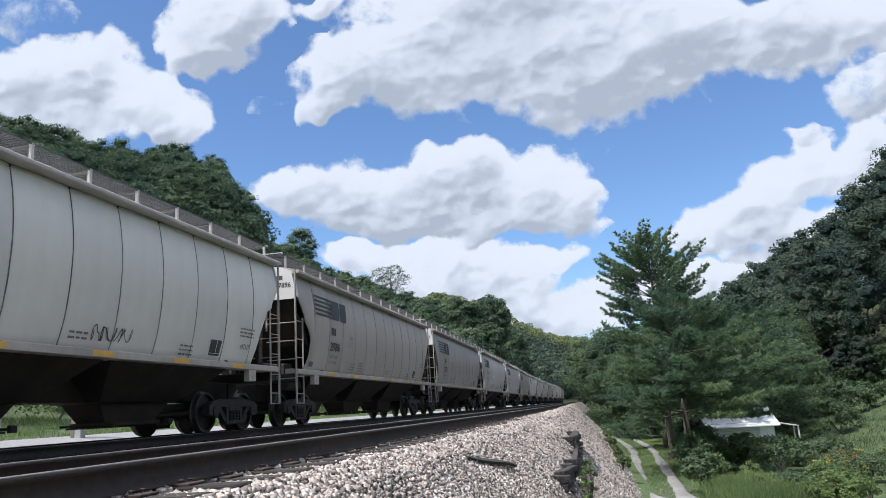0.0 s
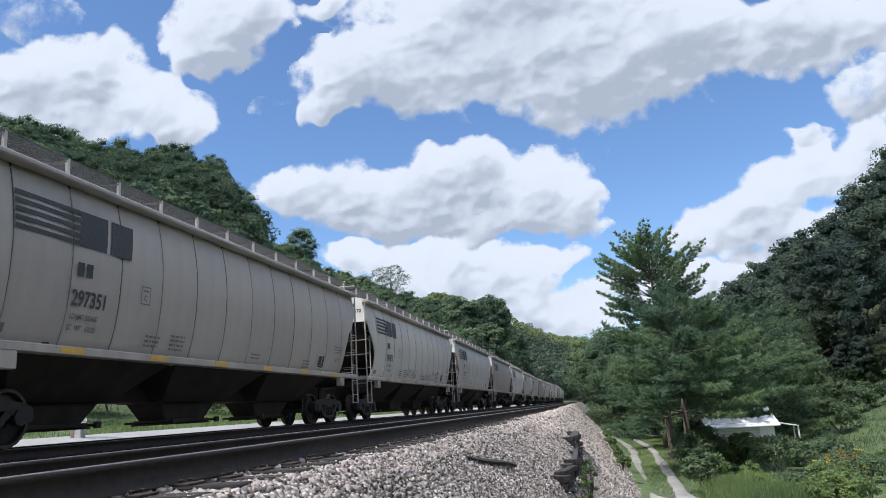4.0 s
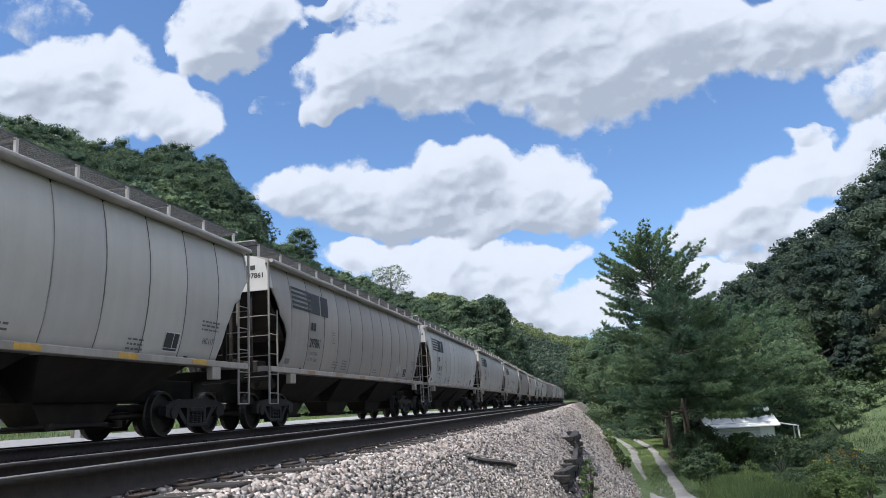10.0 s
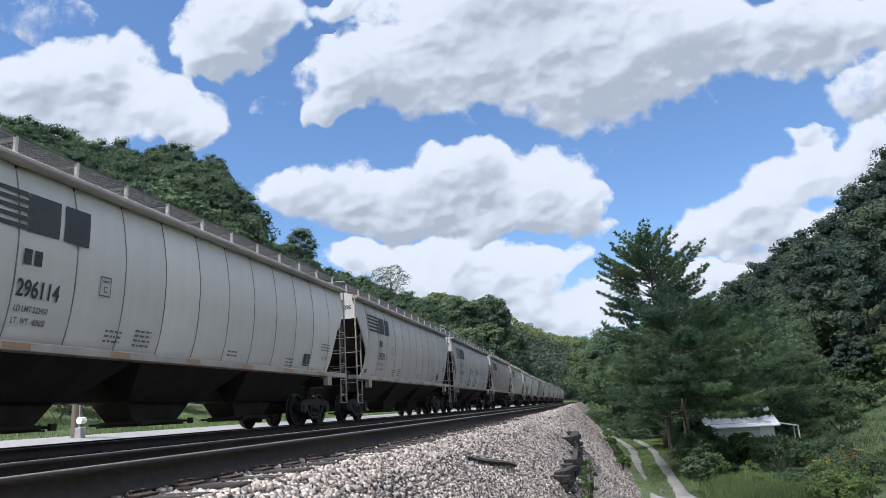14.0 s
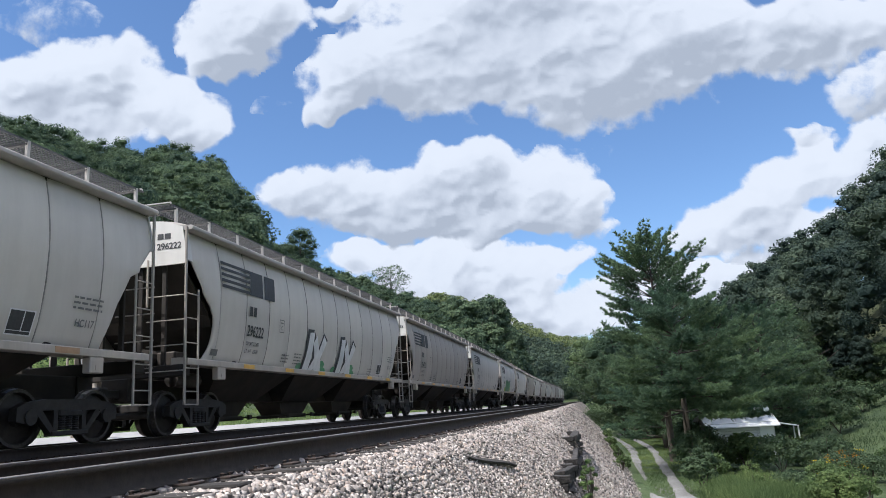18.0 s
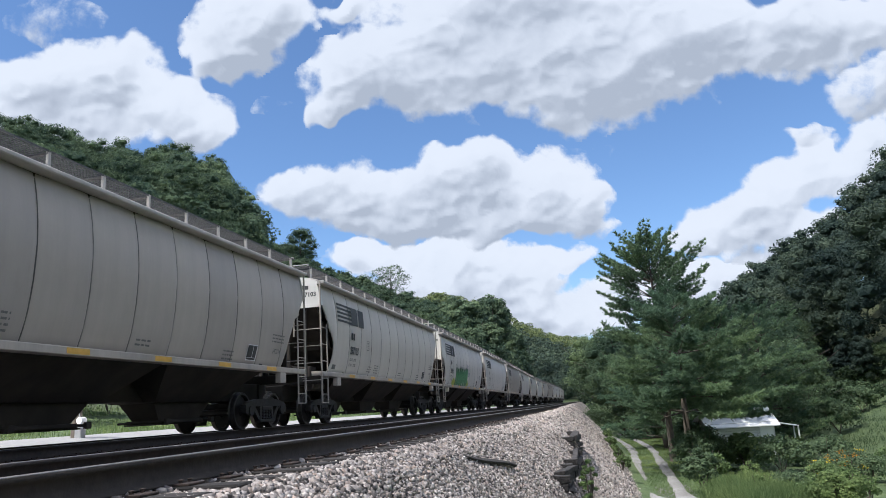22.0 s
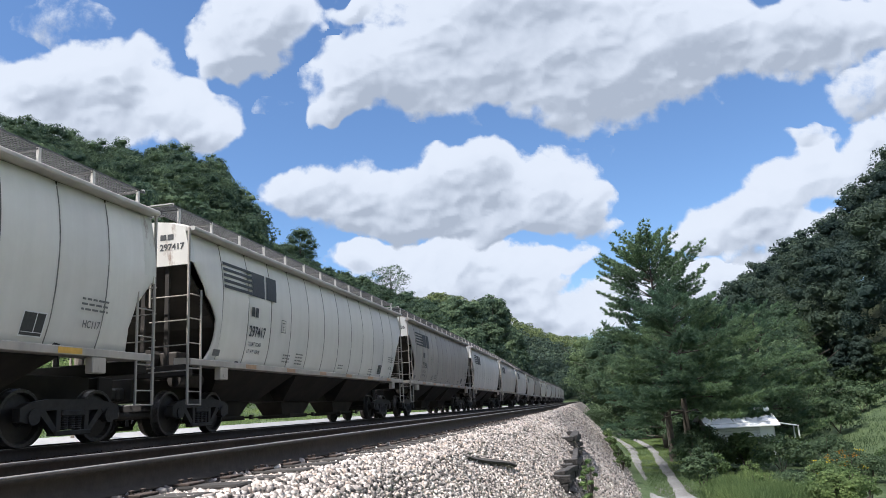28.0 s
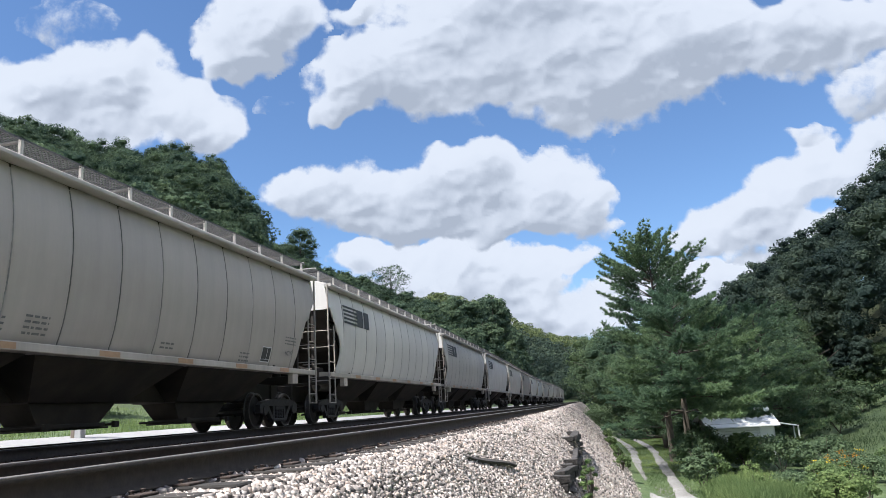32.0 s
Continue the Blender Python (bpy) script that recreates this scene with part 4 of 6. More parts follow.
def grown(outline, k, dy=0.0):
    cy, cz = sum(p[0] for p in outline) / len(outline), sum(p[1] for p in outline) / len(outline)
    return [(cy + (y - cy) * k + dy, max(1.47, cz + (z - cz) * (1 + (k - 1) * 0.6))) for y, z in outline]


def ribbon(bm, pts, w, lift=0.022):
    for (y0, z0), (y1, z1) in zip(pts, pts[1:]):
        d = math.hypot(y1 - y0, z1 - z0) or 1
        u, v = -(z1 - z0) / d * w, (y1 - y0) / d * w
        bm.faces.new([bm.verts.new((side_x(z) + lift, y, z)) for y, z in ((y0 - u, z0 - v), (y0 + u, z0 + v), (y1 + u, z1 + v), (y1 - u, z1 - v))])


def scribble(name, car, mat, y0, y1, z0, z1, seed, w=0.018, n=7):
    """A hand-sprayed scrawl of loops and jags side by side."""
    r, bm = random.Random(seed), bmesh.new()
    for k in range(n):
        a, b = y0 + (y1 - y0) * k / n, y0 + (y1 - y0) * (k + 1.05) / n
        pts, ph = [], r.uniform(0, 6)
        for q in np.linspace(0, 1, 14):
            pts.append((a + (b - a) * (q + 0.28 * math.sin(q * 7 + ph)), z0 + (z1 - z0) * (0.5 + 0.5 * math.sin(q * r.choice((8.6, 9.4)) + ph * 2) * r.uniform(0.7, 1))))
        ribbon(bm, pts, w * r.uniform(0.6, 1.1))
    return tagged(part(name, bm, mat, car), kind="stuff")


def block_letters(car):
    """Two pairs of tall silver block shapes with black sides and green mist."""
    slab = [(7.87, 2.62), (8.22, 2.64), (8.06, 1.50), (7.63, 1.50)]
    fork = [(8.42, 2.57), (8.66, 2.14), (8.98, 2.61), (9.23, 2.42), (8.84, 1.94), (9.07, 1.50), (8.75, 1.50), (8.47, 1.59), (8.03, 1.50), (8.36, 1.92), (8.18, 2.34)]
    for dy in (0.0, 2.72):
        for y, z, s in ((7.38, 1.58, 0.2), (9.02, 1.68, 0.24), (9.3, 1.54, 0.16)):
            decal("green_mist", [(Y0 + y + dy + s * math.cos(a) * (1 + 0.2 * math.sin(3 * a)), max(1.5, z + s * 0.8 * math.sin(a))) for a in np.linspace(0, 6.0, 14)], M_GREEN, car, 0.018)
        for outline in (slab, fork):
            o = [(Y0 + y + dy, z) for y, z in outline]
            decal("black_outline", grown(o, 1.26, -0.1), M_MARK, car, 0.021)
            decal("silver_fill", o, M_WHITE, car, 0.025, "silver spray-painted block shape")


def green_piece(car):
    r = random.Random(4)
    for y, s in ((5.3, 0.5), (6.0, 0.45), (8.0, 0.4), (10.6, 0.45)):
        decal("lime_patch", [(Y0 + y + s * math.cos(a) * (1 + 0.3 * math.sin(5 * a)), max(1.5, 1.62 + s * 0.7 * math.sin(a))) for a in np.linspace(0, 6.0, 16)], M_LIME, car, 0.018)
    for k in range(6):
        y = Y0 + 5.9 + k * 0.76
        top = 2.55 + r.uniform(-0.12, 0.25)
        o = [(y, 1.50), (y + 0.04, top), (y + 0.22, top + 0.1), (y + 0.36, top - 0.35), (y + 0.52, top + 0.12), (y + 0.74, top), (y + 0.72, 1.50), (y + 0.48, 1.50), (y + 0.42, 1.95), (y + 0.26, 1.50)]
        decal("dark_outline", grown(o, 1.12, -0.03), M_MARK, car, 0.021)
        decal("green_fill", o, M_GREEN, car, 0.025, "green spray-painted jagged shape")
    scribble("blue_tag", car, M_BLUE, Y0 + 9.8, Y0 + 11.3, 2.1, 3.0, 6, 0.022, 4)


CARS = []
first = hopper_car()
ROSTER = [("", 0, M_DULLTAPE), ("298411", 1, M_YELLOW), ("297896", 2, M_YELLOW), ("297351", 2, M_YELLOW), ("297670", 0, M_DULLTAPE), ("297319", 0, M_YELLOW), ("297861", 2, M_DULLTAPE), ("296114", 1, M_DULLTAPE),
          ("295290", 0, M_DULLTAPE), ("296222", 0, M_YELLOW), ("294755", 2, M_YELLOW), ("297103", 0, M_YELLOW), ("298088", 1, M_YELLOW), ("297417", 1, M_DULLTAPE), ("297936", 2, M_DULLTAPE), ("", 1, M_DULLTAPE), ("", 0, M_DULLTAPE)]
blank = first
for k, (digits, tone, tape) in enumerate(ROSTER):
    c = copy_thing(blank, Matrix())
    number_car(c, digits, tone, tape, "HC114" if k in (10, 11) else "HC117", True, M_PLATE_RUST if digits in ("298088", "297417") else None)
    c["label"] = {1: "pale grey covered hopper rail car rolling on the far track", 2: "brownish grey weathered covered hopper rail car on the far track"}.get(tone, CAR_LABEL)
    if digits == "297670":
        c["label"] = "weathered grey covered hopper rail car scrawled with small tags"
        scribble("white_tag", c, M_WHITE, Y0 + 6.3, Y0 + 7.4, 1.95, 2.25, 1, 0.012, 6)
        scribble("black_tag", c, M_MARK, Y0 + 7.6, Y0 + 9.2, 1.62, 2.05, 2, 0.016, 5)
        scribble("black_tag", c, M_MARK, Y0 + 10.2, Y0 + 12.2, 1.62, 1.92, 3, 0.014, 6)
        scribble("face_tag", c, M_MARK, Y0 + 12.9, Y0 + 14.0, 1.65, 2.15, 5, 0.02, 2)
    elif digits == "298411":
        scribble("black_tag", c, M_MARK, Y0 + 10.9, Y0 + 12.0, 1.68, 1.98, 4, 0.012, 5)
    elif digits == "296222":
        c["label"] = "weathered grey covered hopper rail car with silver block graffiti"
        block_letters(c)
    elif digits == "298088":
        c["label"] = "shorter pale hopper rail car with green graffiti and rusty end"
        green_piece(c)
        shorten(c)
    elif digits == "297861":
        scribble("white_tag", c, M_WHITE, Y0 + 13.6, Y0 + 14.3, 1.75, 2.2, 8, 0.012, 3)
    CARS.append((k - 2, c))
for o in list(blank.children_recursive) + [blank]:
    bpy.data.objects.remove(o)
blank = far_car()
for k in range(len(ROSTER) - 2, 38):
    c = copy_thing(blank, Matrix())
    number_car(c, "", rnd.choice((0, 0, 1, 2)), M_DULLTAPE)
    CARS.append((k, c))
for o in list(blank.children_recursive) + [blank]:
    bpy.data.objects.remove(o)


def run(t):
    """How far up the line the first numbered car's gap stands at t seconds."""
    return 17.93 - 7.45 * t + 0.00683 * t * t


# slack in the couplers, car by car; the graffitied car is a metre shorter than the rest
SLACK_K = [-2, 0, 3, 5, 7, 8, 9, 9.6, 10, 11, 12, 13, 40]
SLACK = [-0.13, -0.08, 0.0, 0.06, 0.20, 0.25, 0.43, 0.5, 0.06, -0.34, -0.15, -0.12, -0.12]


def car_pose(index, t):
    s = run(t) + PITCH_M * index + 9.64 + float(np.interp(index, SLACK_K, SLACK))
    xa, ya, _ = at_line(s - 6.95, TRACK_FAR)
    xb, yb, _ = at_line(s + 6.95, TRACK_FAR)
    return pose((xa + xb) / 2, (ya + yb) / 2, 0, 0, 0, math.degrees(math.atan2(xa - xb, yb - ya)))


def motions():
    """The train rolls past, every wheel turning with it."""
    for index, car in CARS:
        walk(car, [(t, car_pose(index, t)) for t in range(0, 33, 2)])
    turns = [(k / 15, (run(0) - run(k / 15)) / 0.457) for k in range(481)]
    for index, car in CARS:
        for o in [c for c in car.children if c.name.startswith("wheelset")]:
            y = o.matrix_basis.translation.y
            walk(o, [(t, Matrix.Translation((0, y, 0.457)) @ Matrix.Rotation(a, 4, "X")) for t, a in turns])
    for ob, rows in DRIFT:
        walk(ob, rows)

# ---- woods and trees ----
RNG = np.random.default_rng(11)


def leaf_frames(n, rng, normals, loose):
    """Two cross directions for each leaf; normals turn them, loosely, to face out of their clump."""
    w = rng.normal(size=(n, 3))
    if normals is not None:
        w = normals + loose * w * 0.6
    w /= np.linalg.norm(w, axis=1)[:, None] + 1e-9
    a = np.cross(w, rng.normal(size=(n, 3)))
    a /= np.linalg.norm(a, axis=1)[:, None] + 1e-9
    return a, np.cross(w, a)


def leaf_quads(centres, size, rng, flat=0.0, aspect=0.7, normals=None, loose=1.0):
    """One small leaf quad at each centre; flat tends to lay them level."""
    n = len(centres)
    a, b = leaf_frames(n, rng, normals, loose)
    if flat:
        a[:, 2] *= 1 - flat
        b[:, 2] *= 1 - flat
    s = (size * rng.uniform(0.6, 1.25, n))[:, None]
    a, b = a * s * 0.5, b * s * 0.5 * aspect
    return np.stack([centres - a - b, centres + a - b * 0.6, centres + a * 1.15 + b * 0.7, centres - a * 0.8 + b], 1).reshape(-1, 3)


def leaf_tris(centres, size, rng, normals):
    """One leaf spray, a triangle, at each centre."""
    n = len(centres)
    a, b = leaf_frames(n, rng, normals, 0.85)
    s = (size * rng.uniform(0.55, 1.3, n))[:, None]
    a, b = a * s * 0.55, b * s * 0.5
    return np.stack([centres - a - b * 0.5, centres + a - b * 0.7, centres + b], 1).reshape(-1, 3)


def crown_points(rng, height, radius, clumps, leaves, low=0.28, shell=False):
    """Leaf places, and the way out of the clump, in uneven clumps over an ovoid crown; with shell also the clumps."""
    k = np.arange(clumps) + 0.5
    zz = 1 - 1.75 * k / clumps + rng.uniform(-0.12, 0.12, clumps)
    zz = np.clip(zz, -0.95, 1)
    ang = k * 2.39996 + rng.uniform(-0.5, 0.5, clumps)
    c = np.stack([np.cos(ang) * np.sqrt(1 - zz * zz), np.sin(ang) * np.sqrt(1 - zz * zz), zz], 1) * rng.uniform(0.55, 0.86, clumps)[:, None]
    mid, half = height * (1 + low) / 2, height * (1 - low) / 2
    taper = 1 - 0.30 * np.clip(c[:, 2], 0, 1)
    cc = np.stack([c[:, 0] * radius * taper, c[:, 1] * radius * taper, mid + c[:, 2] * half * 0.88], 1)
    rad = rng.uniform(0.20, 0.40, clumps) * radius
    pick = rng.choice(clumps, leaves, p=rad ** 2 / (rad ** 2).sum())
    d = rng.normal(size=(leaves, 3))
    d[:, 2] = np.where(rng.uniform(size=leaves) < 0.65, np.abs(d[:, 2]), d[:, 2])
    d /= np.linalg.norm(d, axis=1)[:, None]
    reach = rng.uniform(0.72, 1.16, leaves) if shell else rng.uniform(0, 1, leaves) ** 0.35
    flat = np.array([1, 1, 0.72])
    p = cc[pick] + d * reach[:, None] * rad[pick][:, None] * flat
    way = d + 0.25 * c[pick] + np.array([0, 0, 0.2])
    if not shell:
        return p, way
    inside = np.zeros(leaves, bool)
    for j in range(clumps):
        inside |= (pick != j) & (np.linalg.norm((p - cc[j]) / flat, axis=1) < rad[j] * 0.8)
    return p[~inside], way[~inside], cc, rad


_bm = bmesh.new()
bmesh.ops.create_icosphere(_bm, subdivisions=1, radius=1.0)
ICO_V = np.array([v.co[:] for v in _bm.verts])
ICO_F = np.array([[v.index for v in f.verts] for f in _bm.faces])
_bm.free()


def clump_cores(rng, cc, rad):
    """The shaded leaf mass inside each clump, as triangles."""
    v = ICO_V[None] * rng.uniform(0.45, 0.72, (len(cc), len(ICO_V), 1)) * rad[:, None, None] * np.array([1, 1, 0.72]) + cc[:, None]
    return v[:, ICO_F].reshape(-1, 3)


def leaf_mesh(name, verts, corners=4):
    return quads_mesh(name, verts, np.arange(len(verts)).reshape(-1, corners))


def hill_woods(name, label, spots, mat):
    """Many trees in one mesh; spots: (s, lat, height, radius, leaves, leaf size)."""
    out = []
    for s, lat, h, r, n, size in spots:
        x, y, _ = at_line(s, lat)
        far = n < 600
        p, d, cc, rad = crown_points(RNG, h, r, int(RNG.integers(12, 18) if far else RNG.integers(22, 32)), n, 0.0, True)
        v = leaf_tris(p, size, RNG, d)
        if not far:
            v = np.concatenate([v, clump_cores(RNG, cc, rad)])
        out.append(v + np.array([x, y, ground_z(s, lat) - 0.3]))
    ob = place(name, leaf_mesh(name, np.concatenate(out), 3), mat, None)
    return tagged(ob, label, "woods", kind="stuff")


def to_line(x, y):
    """The line's own coordinates of a place."""
    s, lat = y, x
    for _ in range(12):
        o, th = bend(max(s, -60))
        lat = (x + o) / math.cos(th)
        s = y - lat * math.sin(th)
    return s, lat


def ridge_spots(r0, r1, az0, az1, step, hmin, hmax, clear, dense):
    """Trees over a hill seen across the valley, thicker towards its crest (dense: distance from which they show)."""
    spots, r = [], r0
    while r < r1:
        az = az0
        while az < az1:
            a, rr = radians(az) + RNG.uniform(-0.42, 0.42) * step / r, r + RNG.uniform(-0.42, 0.42) * step
            s, lat = to_line(math.sin(a) * rr, math.cos(a) * rr)
            if lat < clear or rr > 400:
                h = RNG.uniform(hmin, hmax)
                n = 480 if rr < dense or rr > 400 else int(2900 * (230 / rr) ** 1.2)
                spots.append((s, lat, h, h * RNG.uniform(0.27, 0.37) * step / 8.0 * (0.8 if step > 12 else 1.0), n, 0.9 if rr < dense else 0.40 * (rr / 230) ** 0.9 if rr < 400 else 1.5))
            az += math.degrees(step / r)
        r += step
    return spots


def wood_spots(s0, s1, l0, l1, step, hmin, hmax):
    spots, s = [], s0
    while s < s1:
        st = step * (1 + max(0, s - 120) / 500)
        lat = l0
        while lat < l1:
            ss, ll = s + RNG.uniform(-0.42, 0.42) * st, lat + RNG.uniform(-0.42, 0.42) * st
            x, y, _ = at_line(ss, ll)
            d = math.hypot(x, y)
            if -48 < math.degrees(math.atan2(x, y)) < 24:
                h = RNG.uniform(hmin, hmax)
                n, size = int(np.clip(6600 * (75 / d) ** 1.6, 400, 6600)), 0.235 * (d / 75) ** 0.95
                spots.append((ss, ll, h, h * RNG.uniform(0.20, 0.27), n, float(np.clip(size, 0.16, 1.4))))
            lat += st
        s += st
    return spots


hill_woods("hillside_woods", "dense dark green woods on the steep hillside behind the train", ridge_spots(62, 262, -49, -23.5, 8.2, 12, 18, -36, 165), M_LEAF_FAR)
hill_woods("hillside_woods", "green woods falling along the farther hillside", ridge_spots(170, 372, -30, -5.5, 9.0, 12, 17, -24, 240), M_LEAF_FAR)
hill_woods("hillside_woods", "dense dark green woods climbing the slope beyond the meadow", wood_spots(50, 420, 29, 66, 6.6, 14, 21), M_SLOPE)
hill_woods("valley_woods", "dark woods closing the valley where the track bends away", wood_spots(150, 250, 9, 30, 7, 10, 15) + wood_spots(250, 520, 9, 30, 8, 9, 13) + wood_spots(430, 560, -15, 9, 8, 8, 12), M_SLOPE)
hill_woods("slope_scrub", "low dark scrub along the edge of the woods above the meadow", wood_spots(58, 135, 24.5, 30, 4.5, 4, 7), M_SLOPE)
# one ridge in two leaf colours: dark for its shaded slope, bright for sunlit crest
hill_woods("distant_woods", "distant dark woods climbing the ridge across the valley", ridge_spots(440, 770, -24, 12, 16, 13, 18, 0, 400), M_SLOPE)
hill_woods("distant_woods", "distant woods on the ridge crest with sunlight painted into the leaf colour", ridge_spots(780, 930, -24, 12, 16, 13, 18, 0, 400), M_RIDGE)


def limb_rods(bm, base, top, r0, seg, rng, limbs, spread_r, crown_low):
    """A tapered trunk with forking limbs."""
    base, top = Vector(base), Vector(top)
    pts = [base.lerp(top, f) + Vector((rng.normal() * 0.06, rng.normal() * 0.06, 0)) * (1 if 0 < f < 1 else 0) for f in np.linspace(0, 1, 6)]
    for k in range(5):
        rod(bm, pts[k], pts[k + 1], r0 * (1 - k * 0.18), r0 * (1 - (k + 1) * 0.18), seg, False)
    for k in range(limbs):
        f = crown_low + (0.95 - crown_low) * k / limbs
        a = base.lerp(top, f)
        ang = k * 2.4 + rng.uniform(-0.4, 0.4)
        ln = spread_r * (1 - 0.6 * f) * rng.uniform(0.8, 1.3)
        b = a + Vector((math.cos(ang) * ln, math.sin(ang) * ln, ln * rng.uniform(0.3, 0.8)))
        rod(bm, a, b, r0 * 0.35 * (1 - 0.7 * f), 0.02, 5, False)


def broadleaf(s, lat, h, r, leaves, size, label, mat=None, low=0.22, clumps=None, seed=1, airy=False):
    rng = np.random.default_rng(seed)
    x, y, _ = at_line(s, lat)
    z = ground_z(s, lat) - 0.1
    t = thing("tree", label, "tree", at=pose(x, y, z))
    bm = bmesh.new()
    limb_rods(bm, (0, 0, 0), (0, 0, h * 0.9), 0.022 * h, 8, rng, 9, r * 1.2, max(0.2, low))
    part("trunk", bm, M_BARK, t)
    p, d, cc, rad = crown_points(rng, h, r, clumps or 34, leaves, low, True)
    v = leaf_tris(p, size * 1.25, rng, d)
    if not airy:
        v = np.concatenate([v, clump_cores(rng, cc, rad * 0.9)])
    place("crown", leaf_mesh("crown", v, 3), mat or M_LEAF, t)
    return t


def pine(s, lat, h, label, seed, shape, whorls=15, limbs=6, low=0.3, rise=(2, 22, 58), twigs=9, per=20, width=0.026, lean=0.0, gaps=0.12):
    """White pine: limbs in whorls that sweep up to their ends, side twigs, and long needles in tufts along these.
    shape: (height share, reach) pairs; rise: the limbs' angle low, in the middle and at the top."""
    rng = np.random.default_rng(seed)
    x, y, _ = at_line(s, lat)
    t = thing("pine_tree", label, "tree", at=pose(x, y, ground_z(s, lat) - 0.1, 0, lean, 0))
    bm = bmesh.new()
    for k in range(6):
        rod(bm, (0, 0, h * k / 6), (0, 0, h * (k + 1) / 6), 0.22 * (1 - k * 0.155), 0.22 * (1 - (k + 1) * 0.155), 8, False)
    tips, dirs = [], []
    fs, rs = [a for a, _ in shape], [b for _, b in shape]
    for w in range(whorls):
        f = low + (0.97 - low) * w / (whorls - 1) + rng.uniform(-0.012, 0.012)
        for k in range(limbs):
            if rng.uniform() < gaps:
                continue
            ang = w * 1.1 + k * 2 * math.pi / limbs + rng.uniform(-0.45, 0.45)
            ln = float(np.interp(f, fs, rs)) * rng.uniform(0.68, 1.06)
            up = radians(float(np.interp(f, [low, 0.65, 1.0], rise)) + rng.uniform(-9, 9))
            ln = min(ln / math.cos(up), 4.6 * ln ** 0.4)
            out = np.array([math.cos(ang) * math.cos(up), math.sin(ang) * math.cos(up), math.sin(up)])
            side = np.array([-math.sin(ang), math.cos(ang), 0.0])
            a = np.array([0, 0, h * f])
            curl = rng.uniform(0.08, 0.24) * ln
            at = lambda u: a + out * ln * u + np.array([0, 0, curl * u * u])
            for u0, u1 in ((0, 0.5), (0.5, 1.0)):
                rod(bm, at(u0), at(u1), (0.055 - 0.03 * f) * (1.05 - u0), (0.055 - 0.03 * f) * (1.06 - u1), 4, False)
            m = max(8, int(twigs * ln / 2.6))
            for q in range(m + 1):
                u = 0.26 + 0.74 * q / m
                tl = (0.36 * ln * (1.12 - u) + 0.22) * rng.uniform(0.7, 1.2) if q < m else 0.3
                sw = (1 if q % 2 else -1) * rng.uniform(0.5, 1.1) if q < m else 0.0
                td = out + side * sw + np.array([0, 0, rng.uniform(0.05, 0.5)])
                td /= np.linalg.norm(td)
                n = max(2, int(tl / 0.17))
                for j in range(n):
                    tips.append(at(u) + td * tl * (j + 1) / n + rng.normal(size=3) * 0.03)
                    dirs.append(td)
    part("trunk", bm, M_BARK, t)
    p, d = np.repeat(np.array(tips), per, 0), np.repeat(np.array(dirs), per, 0)
    nd = d * 0.75 + rng.normal(size=p.shape) * np.array([0.55, 0.55, 0.42]) + np.array([0, 0, 0.22])
    nd /= np.linalg.norm(nd, axis=1)[:, None]
    wd = np.cross(nd, rng.normal(size=p.shape))
    wd *= width / (np.linalg.norm(wd, axis=1)[:, None] + 1e-9)
    ln = rng.uniform(0.13, 0.25, len(p))[:, None]
    p = p + rng.normal(size=p.shape) * 0.025
    v = np.stack([p - wd, p + wd, p + nd * ln], 1).reshape(-1, 3)
    place("needles", leaf_mesh("needles", v, 3), M_NEEDLE, t)
    return t


pine(46, 3.75, 13.2, "tall old white pine with upswept branches beside the lane", 3, [(0.2, 2.2), (0.36, 2.3), (0.5, 2.7), (0.58, 2.6), (0.66, 3.5), (0.74, 3.6), (0.82, 2.9), (0.89, 2.1), (0.95, 1.35), (1.0, 0.6)], 19, 8, 0.26, (3, 13, 40), 12, 17, gaps=0.10)
pine(39.8, 4.0, 8.6, "bushy white pine with wide low branches over the shed", 5, [(0.3, 4.9), (0.42, 5.1), (0.55, 4.5), (0.7, 3.6), (0.85, 2.3), (1.0, 0.5)], 8, 9, 0.345, (-5, 5, 35), 16, 18)
pine(52, 10.6, 9.0, "dark bushy pine behind the shed", 8, [(0.1, 4.2), (0.4, 4.2), (0.7, 3.2), (1.0, 0.6)], 11, 7, 0.1, (0, 10, 40), 8, 16, 0.04)
pine(49, 7.6, 8.8, "dense dark pine rising behind the shed", 9, [(0.3, 3.6), (0.5, 3.8), (0.75, 2.9), (1.0, 0.6)], 11, 7, 0.3, (0, 10, 40), 8, 16, 0.04)
pine(58, 4.6, 8.4, "dark pine beside the lane", 10, [(0.1, 3.6), (0.5, 3.4), (0.8, 2.2), (1.0, 0.5)], 11, 7, 0.1, (0, 12, 40), 8, 15, 0.045)
for k, (s, lat, h, r) in enumerate([(74, 4.5, 11.0, 3.8), (92, 4.8, 12.5, 4.5), (110, 5.5, 12, 4.6), (132, 6.5, 12, 5), (160, 7, 12, 5), (66, 9.0, 9, 4.0), (80, 12.0, 11, 4.5), (100, 14, 12, 5), (125, 14, 13, 5), (72, 17.0, 10, 4.2), (90, 22, 12, 4.6), (190, 7, 12, 5.5), (230, 8, 12, 6), (62, 14.5, 8, 3.6), (150, 2.6, 19.5, 7.4), (106, 3.4, 14.5, 4.2), (80, 2.7, 11.8, 4.8)]):
    broadleaf(s, lat, h, r, int(17000 * (70 / s) ** 0.8), 0.145 * (s / 70) ** 0.6, "leafy broadleaf tree standing below the embankment", seed=40 + k, low=0.08)
